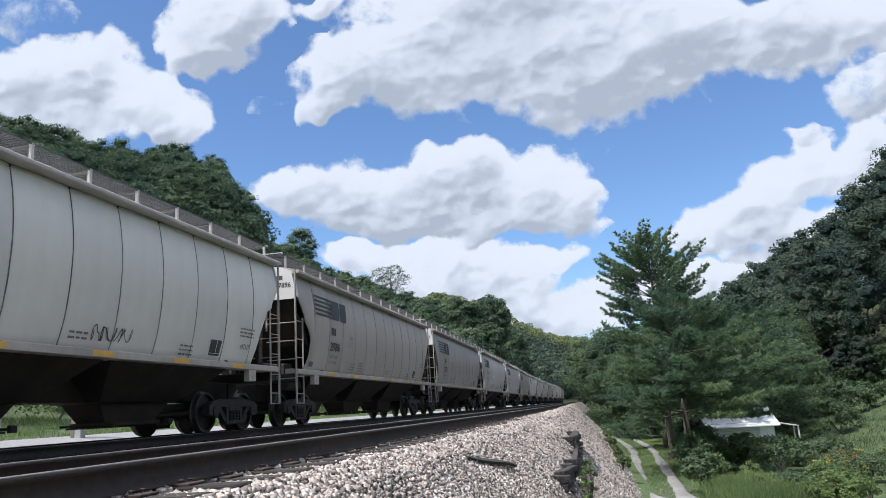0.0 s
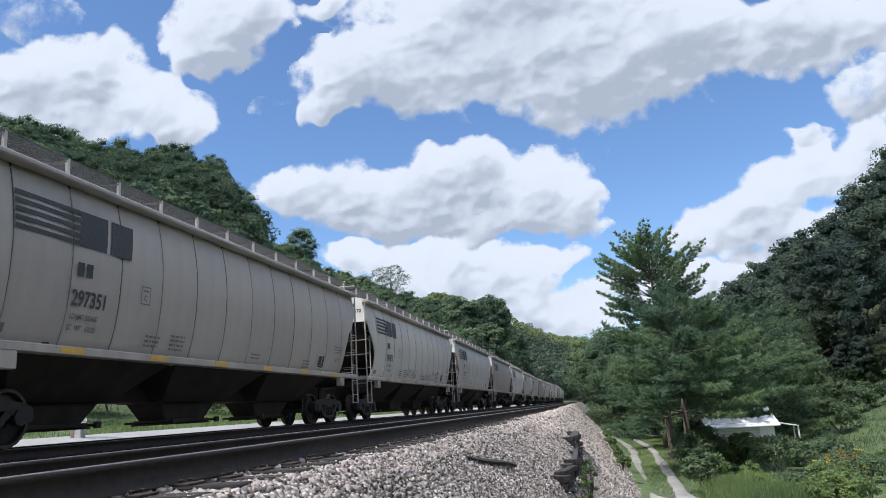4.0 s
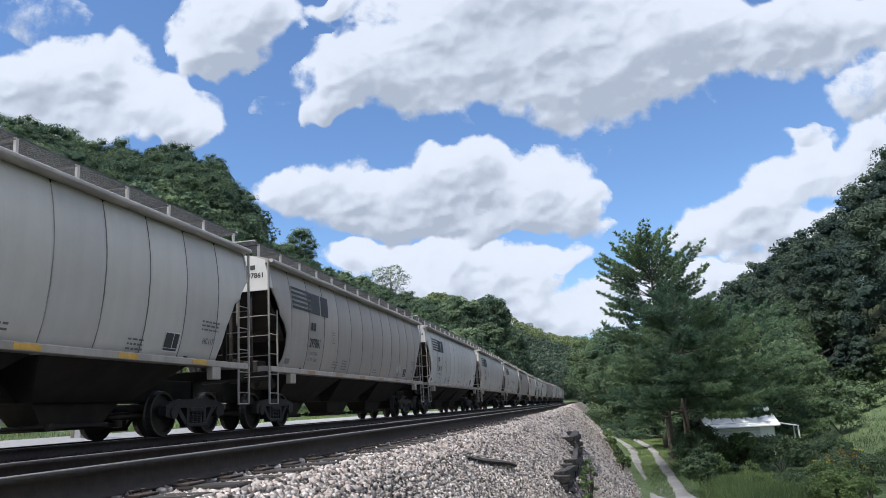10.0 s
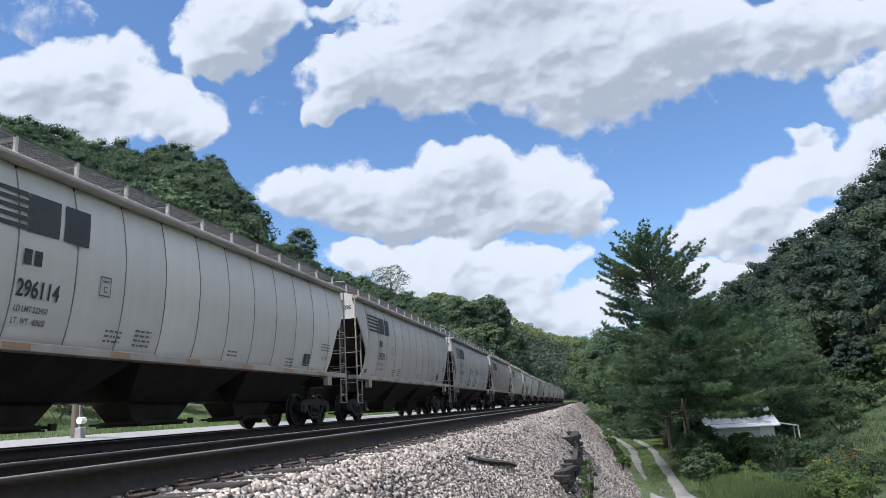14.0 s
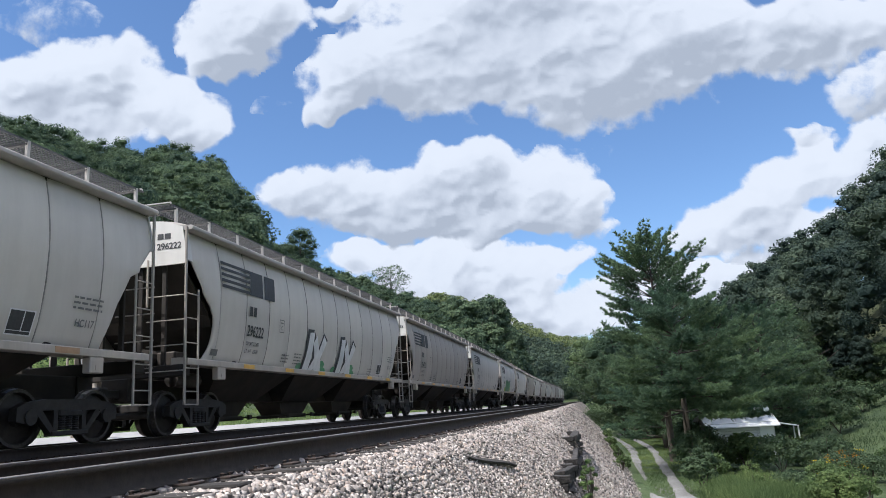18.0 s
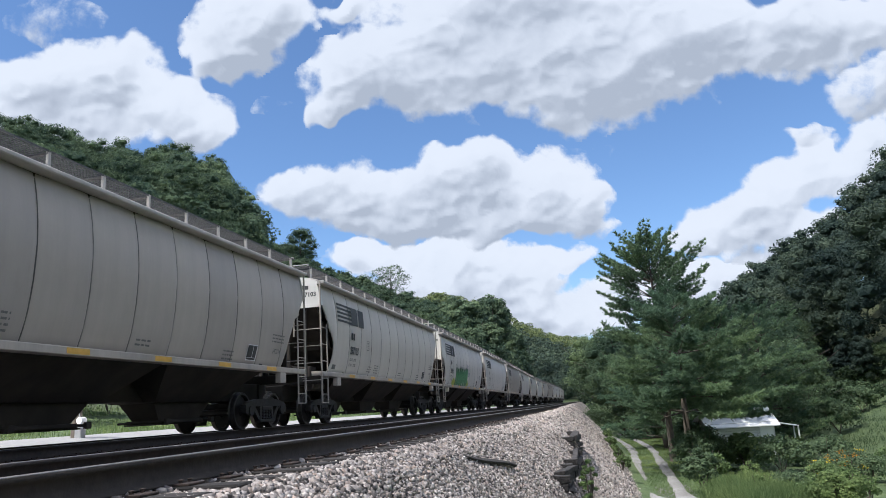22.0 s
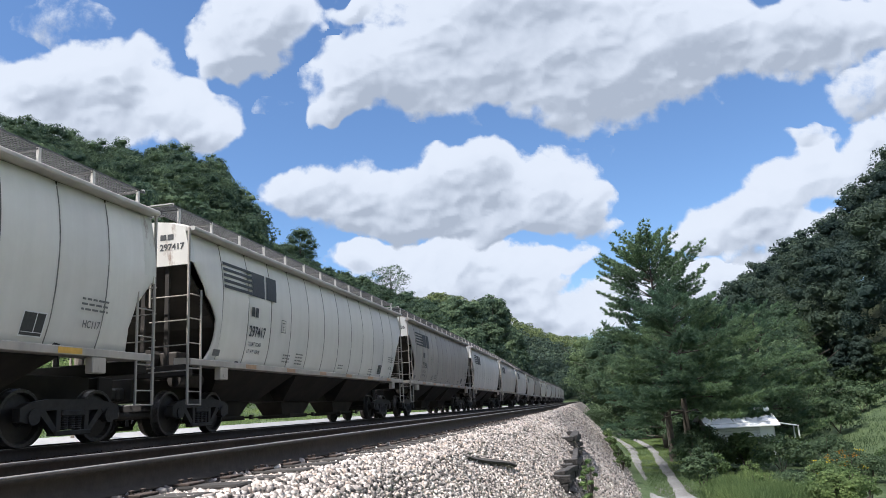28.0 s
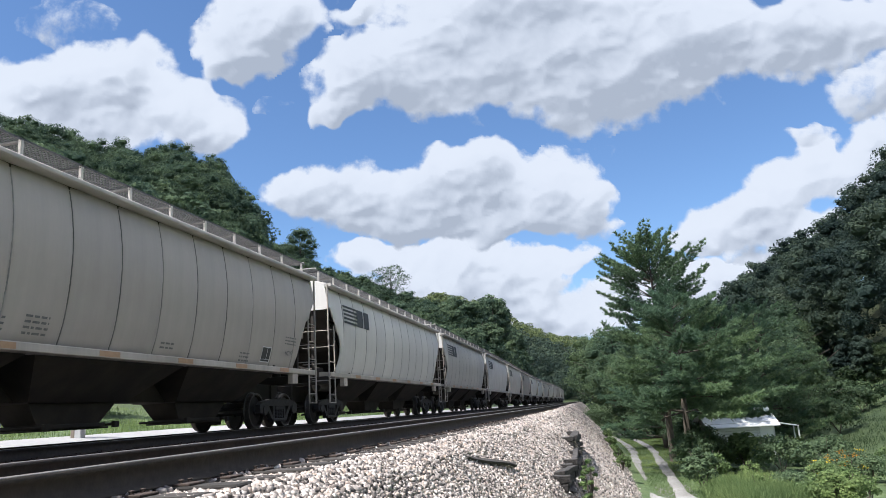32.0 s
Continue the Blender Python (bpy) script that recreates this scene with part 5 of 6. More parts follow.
for k, (s, lat, h, r) in enumerate([(95, -31, 14, 5), (120, -29, 15, 5.5), (150, -28, 15, 6), (185, -30, 18, 6), (215, -29, 20, 6.5), (235, -37, 20, 7), (255, -30, 22, 7), (285, -34, 23, 7.5), (310, -29, 21, 7), (350, -28, 19, 7)]):
    broadleaf(s, lat, h, r, 5200, 0.42 * (s / 100) ** 0.5, "tall leafy tree at the foot of the hillside", seed=70 + k, low=0.1, mat=M_LEAF_FAR)
broadleaf(322, -81.7, 26, 9.0, 3400, 0.42, "gaunt tree with a thin airy crown on the hillside", seed=90, low=0.35, clumps=22, mat=M_LEAF_FAR, airy=True)
broadleaf(315, -122, 27, 8.6, 6500, 0.42, "tall round-topped tree standing over the hillside woods", seed=91, low=0.15, mat=M_LEAF_FAR)


# ---- shrubs, weeds and grass ----
def shrub(s, lat, h, r, leaves, size, label, mat, seed, name="bush", flowers=0, fmat=None, zf=None):
    rng = np.random.default_rng(seed)
    x, y, _ = at_line(s, lat)
    z = (zf or ground_z)(s, lat) - 0.05
    t = thing(name, label, "plant" if name != "bush" else "bush", at=pose(x, y, z))
    p, d = crown_points(rng, h, r, max(12, leaves // 90), leaves, 0.02)
    p[:, 2] = np.abs(p[:, 2])
    place("foliage", leaf_mesh("foliage", leaf_quads(p, size, rng, 0.1, 0.7, d, 1.2)), mat, t)
    bm = bmesh.new()
    for k in range(7):
        a = rng.uniform(0, 6.28)
        rod(bm, (0, 0, 0), (math.cos(a) * r * 0.6, math.sin(a) * r * 0.6, h * rng.uniform(0.6, 0.95)), 0.02, 0.006, 4, False)
    tagged(part("woody_base", bm, M_BARK, t), kind="stuff")
    if flowers:
        heads = np.stack([rng.normal(size=flowers) * r * 0.55, rng.normal(size=flowers) * r * 0.55, h * rng.uniform(0.8, 1.12, flowers)], 1)
        pts = np.repeat(heads, 14, 0) + rng.normal(size=(flowers * 14, 3)) * np.array([0.07, 0.07, 0.035])
        place("flowers", leaf_mesh("flowers", leaf_quads(pts, 0.055, rng, 0.5)), fmat, t)
    return t


def blades(name, label, spots, mat, seed):
    """Upright grass blades, bent at the tip; spots: (s, lat, height, count, spread) rows."""
    rng, out = np.random.default_rng(seed), []
    for s, lat, h, n, sp in spots:
        x, y, _ = at_line(s, lat)
        z = ground_z(s, lat)
        base = np.stack([x + rng.normal(size=n) * sp, y + rng.normal(size=n) * sp, np.full(n, z - 0.02)], 1)
        a = rng.uniform(0, 6.28, n)
        w = np.stack([np.cos(a), np.sin(a), a * 0], 1) * (0.006 + 0.009 * h)
        tip = np.stack([rng.normal(size=n) * h * 0.28, rng.normal(size=n) * h * 0.28, h * rng.uniform(0.6, 1.15, n)], 1)
        mid = base + tip * np.array([0.4, 0.4, 0.6])
        out += [np.stack([base - w, base + w, mid + w * 0.8, mid - w * 0.8], 1), np.stack([mid - w * 0.8, mid + w * 0.8, base + tip + w * 0.15, base + tip - w * 0.15], 1)]
    v = np.concatenate(out).reshape(-1, 3)
    return tagged(place(name, leaf_mesh(name, v), mat, None), label, "grass", kind="stuff")


BR = random.Random(21)
shrub(31, 3.3, 1.9, 0.8, 2200, 0.10, "dark green leafy bush at the edge of the lane", M_LEAF, 1)
shrub(34, 4.1, 1.5, 0.8, 1500, 0.10, "green weedy bush at the edge of the lane", M_WEED, 2)
shrub(37.6, 3.9, 2.3, 1.1, 3600, 0.10, "dark rounded bush in the shade of the pine", M_LEAF, 6)
shrub(39.5, 4.8, 2.4, 1.2, 3600, 0.10, "dark bush at the foot of the pine", M_LEAF, 7)
shrub(43, 5.4, 1.7, 1.1, 2600, 0.11, "dark undergrowth before the shed wall", M_LEAF, 8)
shrub(39, 6.5, 2.0, 1.2, 4200, 0.12, "pale green spreading sapling before the shed", M_WEED, 3)
shrub(37, 7.6, 1.9, 1.3, 3000, 0.11, "tangled green bush before the shed", M_LEAF, 4)
shrub(35, 9.0, 1.8, 1.3, 3000, 0.11, "tangled dark weeds beside the lane", M_LEAF, 5)
for k in range(22):
    s, lat = BR.uniform(25, 40), BR.uniform(6.0, 12.5)
    shrub(s, lat, BR.uniform(0.9, 1.6), BR.uniform(0.6, 1.1), 2800, 0.078, "tangled green weeds on the verge", BR.choice((M_LEAF, M_WEED, M_BLADE)), 10 + k, "weed_clump")
for s, lat, fm, n, txt in ((30, 7.55, M_FLOWER, 4, "tall weed with bright yellow flower heads"), (28.5, 7.0, M_FLOWER, 3, "tall weed with bright yellow flower heads"), (31, 8.5, M_ORANGE, 4, "weed with orange flower heads"), (32, 9.0, M_ORANGE, 5, "weed with orange flower heads"), (33, 9.8, M_FLOWER, 3, "weed with small yellow flowers"), (27.5, 8.1, M_FLOWER, 2, "weed with small yellow flowers"), (41, 4.4, M_FLOWER, 4, "low weed with a few yellow flowers")):
    shrub(s, lat, 1.1, 0.42, 900, 0.075, txt, M_WEED, int(s * 10 + lat), "flowering_weed", n, fm)
for k, (s, lat, h, r) in enumerate([(50, 5.2, 2.6, 1.4), (55, 5.6, 3.0, 1.6), (60, 5.0, 3.0, 1.6), (66, 5.2, 3.2, 1.8), (72, 4.4, 3.6, 2.0), (78, 2.6, 3.4, 1.9), (84, 4.5, 4.5, 2.4), (86, 0.4, 3.4, 1.9), (95, 1.5, 4.5, 2.4), (55, 12.6, 3.4, 2.2), (58, 14.5, 3.6, 2.2), (52, 14.8, 2.4, 1.7), (64, 11.5, 4.0, 2.2)]):
    shrub(s, lat, h, r, 2600, 0.15, "dark leafy undergrowth in the shade of the trees", M_LEAF, 60 + k)
shrub(88, 3.0, 2.2, 1.6, 1500, 0.17, "bright green bush at the end of the lane", M_WEED, 99)
for k, (s, lat) in enumerate([(40, 0.45), (46, 0.4), (53, 0.5), (60, 0.55), (67, 0.6), (34, 0.4), (75, 0.8), (50, 0.3), (63, 0.3)]):
    shrub(s, lat, BR.uniform(0.4, 0.9), BR.uniform(0.3, 0.55), 900, 0.08, "low weeds at the foot of the ballast slope", M_WEED, 120 + k, "weed_clump", zf=bed_z)
shrub(15.5, -0.62, 1.0, 0.22, 700, 0.055, "green weed growing against the old timber crib", M_WEED, 140, "weed_clump", zf=bed_z)
shrub(12.6, -0.55, 0.7, 0.20, 500, 0.05, "green weed growing at the foot of the crib", M_WEED, 141, "weed_clump", zf=bed_z)
for k in range(9):
    s = 18 + k * 11 + BR.uniform(-3, 3)
    shrub(s, -28.5 + BR.uniform(-1.5, 1.5), BR.uniform(2.4, 4.2), BR.uniform(1.6, 2.6), 2600, 0.17, "bright green bush beyond the road", M_WEED, 150 + k)
for k, (s, lat, h, r) in enumerate(((33, -27.0, 3.4, 2.8), (49.5, -30.0, 3.6, 2.2), (29.5, -29.5, 3.0, 2.0), (38, -30, 3.2, 2.2))):
    shrub(s, lat, h, r, 5200, 0.15, "bright sunlit green bush beyond the road", M_BLADE, 180 + k)
for k, (s, lat, h) in enumerate(((26.5, 4.4, 0.95), (28, 4.9, 1.1), (30, 4.2, 0.9), (31.5, 5.2, 1.2), (33, 3.7, 0.8))):
    shrub(s, lat, h, 0.55, 1300, 0.07, "soft pale green weeds beside the lane", M_BLADE, 160 + k, "weed_clump")
blades("lane_grass", "short mown grass on the lane and its verges", [(BR.uniform(28, 75), BR.uniform(0.9, 6.0), BR.uniform(0.05, 0.12), 80, 0.35) for _ in range(760)] + [(BR.uniform(17, 46), BR.uniform(0.85, 1.35), BR.uniform(0.05, 0.14), 70, 0.22) for _ in range(170)], M_BLADE, 4)
blades("tall_grass", "tall pale green grass beside the lane", [(BR.uniform(24.5, 30.5), BR.uniform(3.8, 5.7), BR.uniform(0.4, 0.85), 420, 0.3) for _ in range(110)], M_BLADE, 5)
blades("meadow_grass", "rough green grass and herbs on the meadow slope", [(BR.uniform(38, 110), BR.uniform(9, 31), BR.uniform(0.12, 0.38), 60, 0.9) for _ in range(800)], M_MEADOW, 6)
blades("verge_grass", "sunlit green grass beyond the road", [(BR.uniform(14, 90), BR.uniform(-31, -18.6), BR.uniform(0.12, 0.35), 90, 0.7) for _ in range(420)], M_BLADE, 7)
for k in range(64):
    s, lat = BR.uniform(50, 112), BR.uniform(14, 31)
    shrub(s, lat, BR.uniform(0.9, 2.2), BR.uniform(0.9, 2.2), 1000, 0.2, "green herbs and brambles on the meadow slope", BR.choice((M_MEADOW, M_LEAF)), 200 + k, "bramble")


# ---- the white shed under the pines ----
def shed():
    x, y, _ = at_line(48.5, 7.8)
    t = thing("shed", "old white board shed with pale metal roof and porch", "building", at=pose(x, y, ground_z(48.5, 8.0) - 0.1, 0, 0, 6))
    # walls of lapped boards on a frame, eaves along x
    w, d, h = 1.8, 1.7, 2.05
    bm = bmesh.new()
    box(bm, -w, w, -d, d, 0, h)
    prism(bm, [(-d, h), (d, h), (0, h + 0.80)], "x", -w, w)
    part("wall", bm, M_DARKWOOD, t)
    for k in range(13):
        bm = bmesh.new()
        box(bm, -w - 0.03, w + 0.03, -d - 0.035, -d + 0.0, 0.05 + k * 0.16, 0.05 + k * 0.16 + 0.15, 0.006)
        part("board", bm, M_BOARD, t)
    for sg in (-1, 1):
        bm = bmesh.new()
        prism(bm, [(sg * (d + 0.35), h - 0.2), (0, h + 0.88), (0, h + 0.93), (sg * (d + 0.35), h - 0.14)], "x", -w - 0.3, w + 0.3)
        part("roof", bm, M_METALROOF, t, "pale corrugated metal roof")
    for k in range(6):
        xx = -w + 0.25 + k * 0.66
        bm = bmesh.new()
        prism(bm, [(-(d + 0.34), h - 0.13), (0, h + 0.94), (0, h + 0.97), (-(d + 0.34), h - 0.10)], "x", xx - 0.02, xx + 0.02)
        part("roof_rib", bm, M_METALROOF, t)
    bm = bmesh.new()
    box(bm, 1.0, 1.75, -d - 0.07, -d - 0.02, 0.15, 1.95, 0.01)
    part("door", bm, M_METALROOF, t, "white painted door")
    bm = bmesh.new()
    prism(bm, [(w + 0.05, h - 0.02), (w + 1.4, h - 0.3), (w + 1.4, h - 0.24), (w + 0.05, h + 0.04)], "y", -d - 0.1, -d + 0.9)
    part("porch_roof", bm, M_METALROOF, t)
    for yy in (-d, -d + 0.8):
        bm = bmesh.new()
        box(bm, w + 1.35, w + 1.42, yy, yy + 0.08, 0, h - 0.29, 0.01)
        part("porch_post", bm, M_BOARD, t)
    bm = bmesh.new()
    box(bm, w, w + 1.45, -d, d, 0.35, 0.45)
    part("porch_deck", bm, M_DARKWOOD, t)
    bm = bmesh.new()
    box(bm, w + 0.1, w + 1.4, -d - 0.02, -d + 0.05, 0.85, 0.95)
    part("porch_rail", bm, M_BOARD, t)


shed()


# ---- the old timber crib in the slope, and a plank on the stones ----
def crib(s, lat, tiers, top, length, label, seed, depth):
    r = random.Random(seed)
    x, y, th = at_line(s, lat)
    t = thing("timber_crib", label, "retaining wall", "remains of the crib", at=pose(x, y, 0, 0, 0, math.degrees(th)))
    for k in range(tiers):
        bm = bmesh.new()
        z1, thick = top - k * 0.15, r.uniform(0.10, 0.145)
        box(bm, -0.11 + r.uniform(-0.04, 0.05), 0.10 + r.uniform(-0.04, 0.06), -length / 2 + r.uniform(-0.15, 0.35), length / 2 + r.uniform(-0.4, 0.2), z1 - thick, z1, 0.012)
        bmesh.ops.subdivide_edges(bm, edges=[e for e in bm.edges if e.calc_length() > 1], cuts=9)
        for v in bm.verts:
            v.co += Vector((noise.noise(v.co * 3 + Vector((k, s, 0))), noise.noise(v.co * 4 + Vector((9, k, s))), noise.noise(v.co * 4 + Vector((s, 5, k))) * 0.7)) * 0.035
        bmesh.ops.rotate(bm, verts=bm.verts, cent=(0, 0, z1), matrix=Matrix.Rotation(r.uniform(-0.04, 0.04), 3, "X") @ Matrix.Rotation(r.uniform(-0.06, 0.06), 3, "Z"))
        part("timber", bm, M_ROT, t)
    for k in range(tiers):
        for yy in (-length / 2 - 0.1, length / 2 - 0.25):
            bm = bmesh.new()
            z1, thick = top - 0.01 - k * 0.15, r.uniform(0.125, 0.147)
            y1 = yy + r.uniform(-0.025, 0.025)
            box(bm, -depth + r.uniform(-0.04, 0.06), 0.10 + r.uniform(-0.05, 0.04), y1 - r.uniform(0.08, 0.12), y1 + r.uniform(0.08, 0.12), z1 - thick, z1, 0.01)
            bmesh.ops.subdivide_edges(bm, edges=[e for e in bm.edges if e.calc_length() > 0.3], cuts=5)
            for v in bm.verts:
                v.co += Vector((noise.noise(v.co * 6 + Vector((k, s, 1))), noise.noise(v.co * 7 + Vector((s, k, 3))), noise.noise(v.co * 6 + Vector((s, 2, k))))) * 0.018
            part("cross_timber", bm, M_ROT, t)


crib(23.0, -1.15, 4, -0.74, 4.0, "rotted black timber crib holding the ballast", 1, 0.42)
crib(18.9, -0.99, 5, -1.06, 3.0, "weathered timber crib stepping down the slope", 2, 0.46)
crib(15.4, -1.02, 4, -1.10, 2.6, "split and leaning black timber crib in the slope", 3, 0.50)
bm = bmesh.new()
box(bm, -0.06, 0.06, -1.0, 1.0, -0.02, 0.02, 0.006)
bmesh.ops.subdivide_edges(bm, edges=[e for e in bm.edges if e.calc_length() > 1.5], cuts=5)
for v in bm.verts:
    v.co.z += 0.025 * math.sin(v.co.y * 2.2)
    v.co.x *= 1 - 0.35 * abs(v.co.y)
x, y, _ = at_line(10.7, -1.78)
plank = part("plank", bm, M_TIE, None)
plank.matrix_basis = pose(x, y, bed_z(10.7, -1.78) + 0.045, -10, 24, -14)
tagged(plank, "dark rotten plank lying on the ballast", "plank")


# ---- beyond the road: pole with a meter, grey cabinet ----
def pole():
    x, y, _ = at_line(19.45, -15.5)
    t = thing("utility_pole", "brown wooden utility pole with a meter and grey box", "pole", at=pose(x, y, -0.1))
    bm = bmesh.new()
    rod(bm, (0, 0, -0.3), (0, 0, 4.0), 0.15, 0.135, 14)
    part("shaft", bm, M_POLE, t)
    bm = bmesh.new()
    box(bm, 0.13, 0.35, -0.24, -0.02, 0.0, 0.42, 0.015)
    part("box", bm, M_GREYBOX, t)
    bm = bmesh.new()
    rod(bm, (0.24, -0.2, 0.62), (0.24, 0.02, 0.62), 0.10, seg=14)
    part("meter", bm, M_METALROOF, t, "round white meter")
    bm = bmesh.new()
    rod(bm, (0.19, -0.12, 0.42), (0.17, -0.12, 3.0), 0.022)
    part("conduit", bm, M_GREYBOX, t)


pole()
x, y, _ = at_line(14.6, -14.6)
cab = thing("equipment_cabinet", "grey sheet-metal equipment cabinet beside the tracks", "cabinet", at=pose(x, y, -0.25, 0, 0, 8))
bm = bmesh.new()
box(bm, -0.55, 0.55, -0.4, 0.4, 0.0, 1.35, 0.02)
part("body", bm, M_GREYBOX, cab)
bm = bmesh.new()
prism(bm, [(-0.6, 1.35), (0.6, 1.35), (0.6, 1.40), (0, 1.52), (-0.6, 1.40)], "y", -0.45, 0.45)
part("roof", bm, M_GREYBOX, cab)
bm = bmesh.new()
box(bm, -0.45, 0.45, -0.43, -0.4, 0.1, 1.25, 0.01)
door = part("door", bm, M_GREYBOX, cab)
bm = bmesh.new()
box(bm, 0.3, 0.34, -0.47, -0.43, 0.6, 0.8, 0.006)
part("handle", bm, M_WHEEL, door)


# ---- clouds ----
def value_noise(x, y, seed):
    r = np.random.default_rng(seed).uniform(-1, 1, (257, 257))
    xi, yi = np.floor(x).astype(int), np.floor(y).astype(int)
    fx, fy = x - xi, y - yi
    fx, fy = fx * fx * (3 - 2 * fx), fy * fy * (3 - 2 * fy)
    g = lambda a, b: r[a % 257, b % 257]
    return (g(xi, yi) * (1 - fx) + g(xi + 1, yi) * fx) * (1 - fy) + (g(xi, yi + 1) * (1 - fx) + g(xi + 1, yi + 1) * fx) * fy


def billow(x, y, seed, octaves=6):
    """Rounded puffs at several sizes, 0 to about 1."""
    out, amp, tot = 0, 1.0, 0
    for k in range(octaves):
        x, y = 0.8 * x - 0.6 * y + 17.3, 0.6 * x + 0.8 * y + 5.1
        out = out + amp * (1 - np.abs(value_noise(x * 2.03 ** k, y * 2.03 ** k, seed + k)) * 1.6)
        tot += amp
        amp *= 0.52
    return out / tot


def cloud_material(overhead=False):
    """White vapour, thinning to nothing at the edge."""
    m, nodes, links, b = material("cloud_vapour", 1.0)
    a = nodes.new("ShaderNodeAttribute")
    a.attribute_name = "thickness"
    f = noise_node(nodes, links, 0.016, 9, 0.6)
    s = nodes.new("ShaderNodeMath")
    s.operation = "MULTIPLY_ADD"
    s.inputs[1].default_value, s.inputs[2].default_value = 0.7, -0.35
    links.new(f, s.inputs[0])
    t = nodes.new("ShaderNodeMath")
    t.operation = "ADD"
    links.new(s.outputs[0], t.inputs[0])
    links.new(a.outputs["Fac"], t.inputs[1])
    mr = nodes.new("ShaderNodeMapRange")
    mr.interpolation_type = "SMOOTHSTEP"
    mr.inputs["From Min"].default_value, mr.inputs["From Max"].default_value = (-0.04, 0.46) if overhead else (0.0, 0.36)
    links.new(t.outputs[0], mr.inputs["Value"])
    tp = nodes.new("ShaderNodeBsdfTransparent")
    m2 = nodes.new("ShaderNodeMixShader")
    links.new(mr.outputs[0], m2.inputs[0])
    links.new(tp.outputs[0], m2.inputs[1])
    if overhead:
        d = nodes.new("ShaderNodeBsdfTranslucent")
        d.inputs["Color"].default_value = (0.98, 0.98, 0.98, 1)
    else:
        # glow fails as more vapour lies overhead: cloud light and shade painted as emission
        d, o = nodes.new("ShaderNodeEmission"), nodes.new("ShaderNodeAttribute")
        o.attribute_name = "painted_shade"
        puff = nodes.new("ShaderNodeMath")
        puff.operation = "MULTIPLY_ADD"
        puff.inputs[1].default_value = 0.66
        links.new(noise_node(nodes, links, 0.009, 8, 0.58), puff.inputs[0])
        less = nodes.new("ShaderNodeMath")
        less.inputs[1].default_value = -0.33
        links.new(o.outputs["Fac"], less.inputs[0])
        links.new(less.outputs[0], puff.inputs[2])
        links.new(ramp(nodes, links, puff.outputs[0], [(0.0, (0.352, 0.354, 0.36)), (0.38, (0.336, 0.340, 0.349)), (0.72, (0.258, 0.267, 0.283)), (0.95, (0.195, 0.206, 0.225))]), d.inputs["Color"])
    links.new(d.outputs[0], m2.inputs[2])
    links.new(m2.outputs[0], nodes["Material Output"].inputs["Surface"])
    return m


M_CLOUD = cloud_material()
DRIFT = []
FOCAL = 784 / math.tan(radians(62.57) / 2)


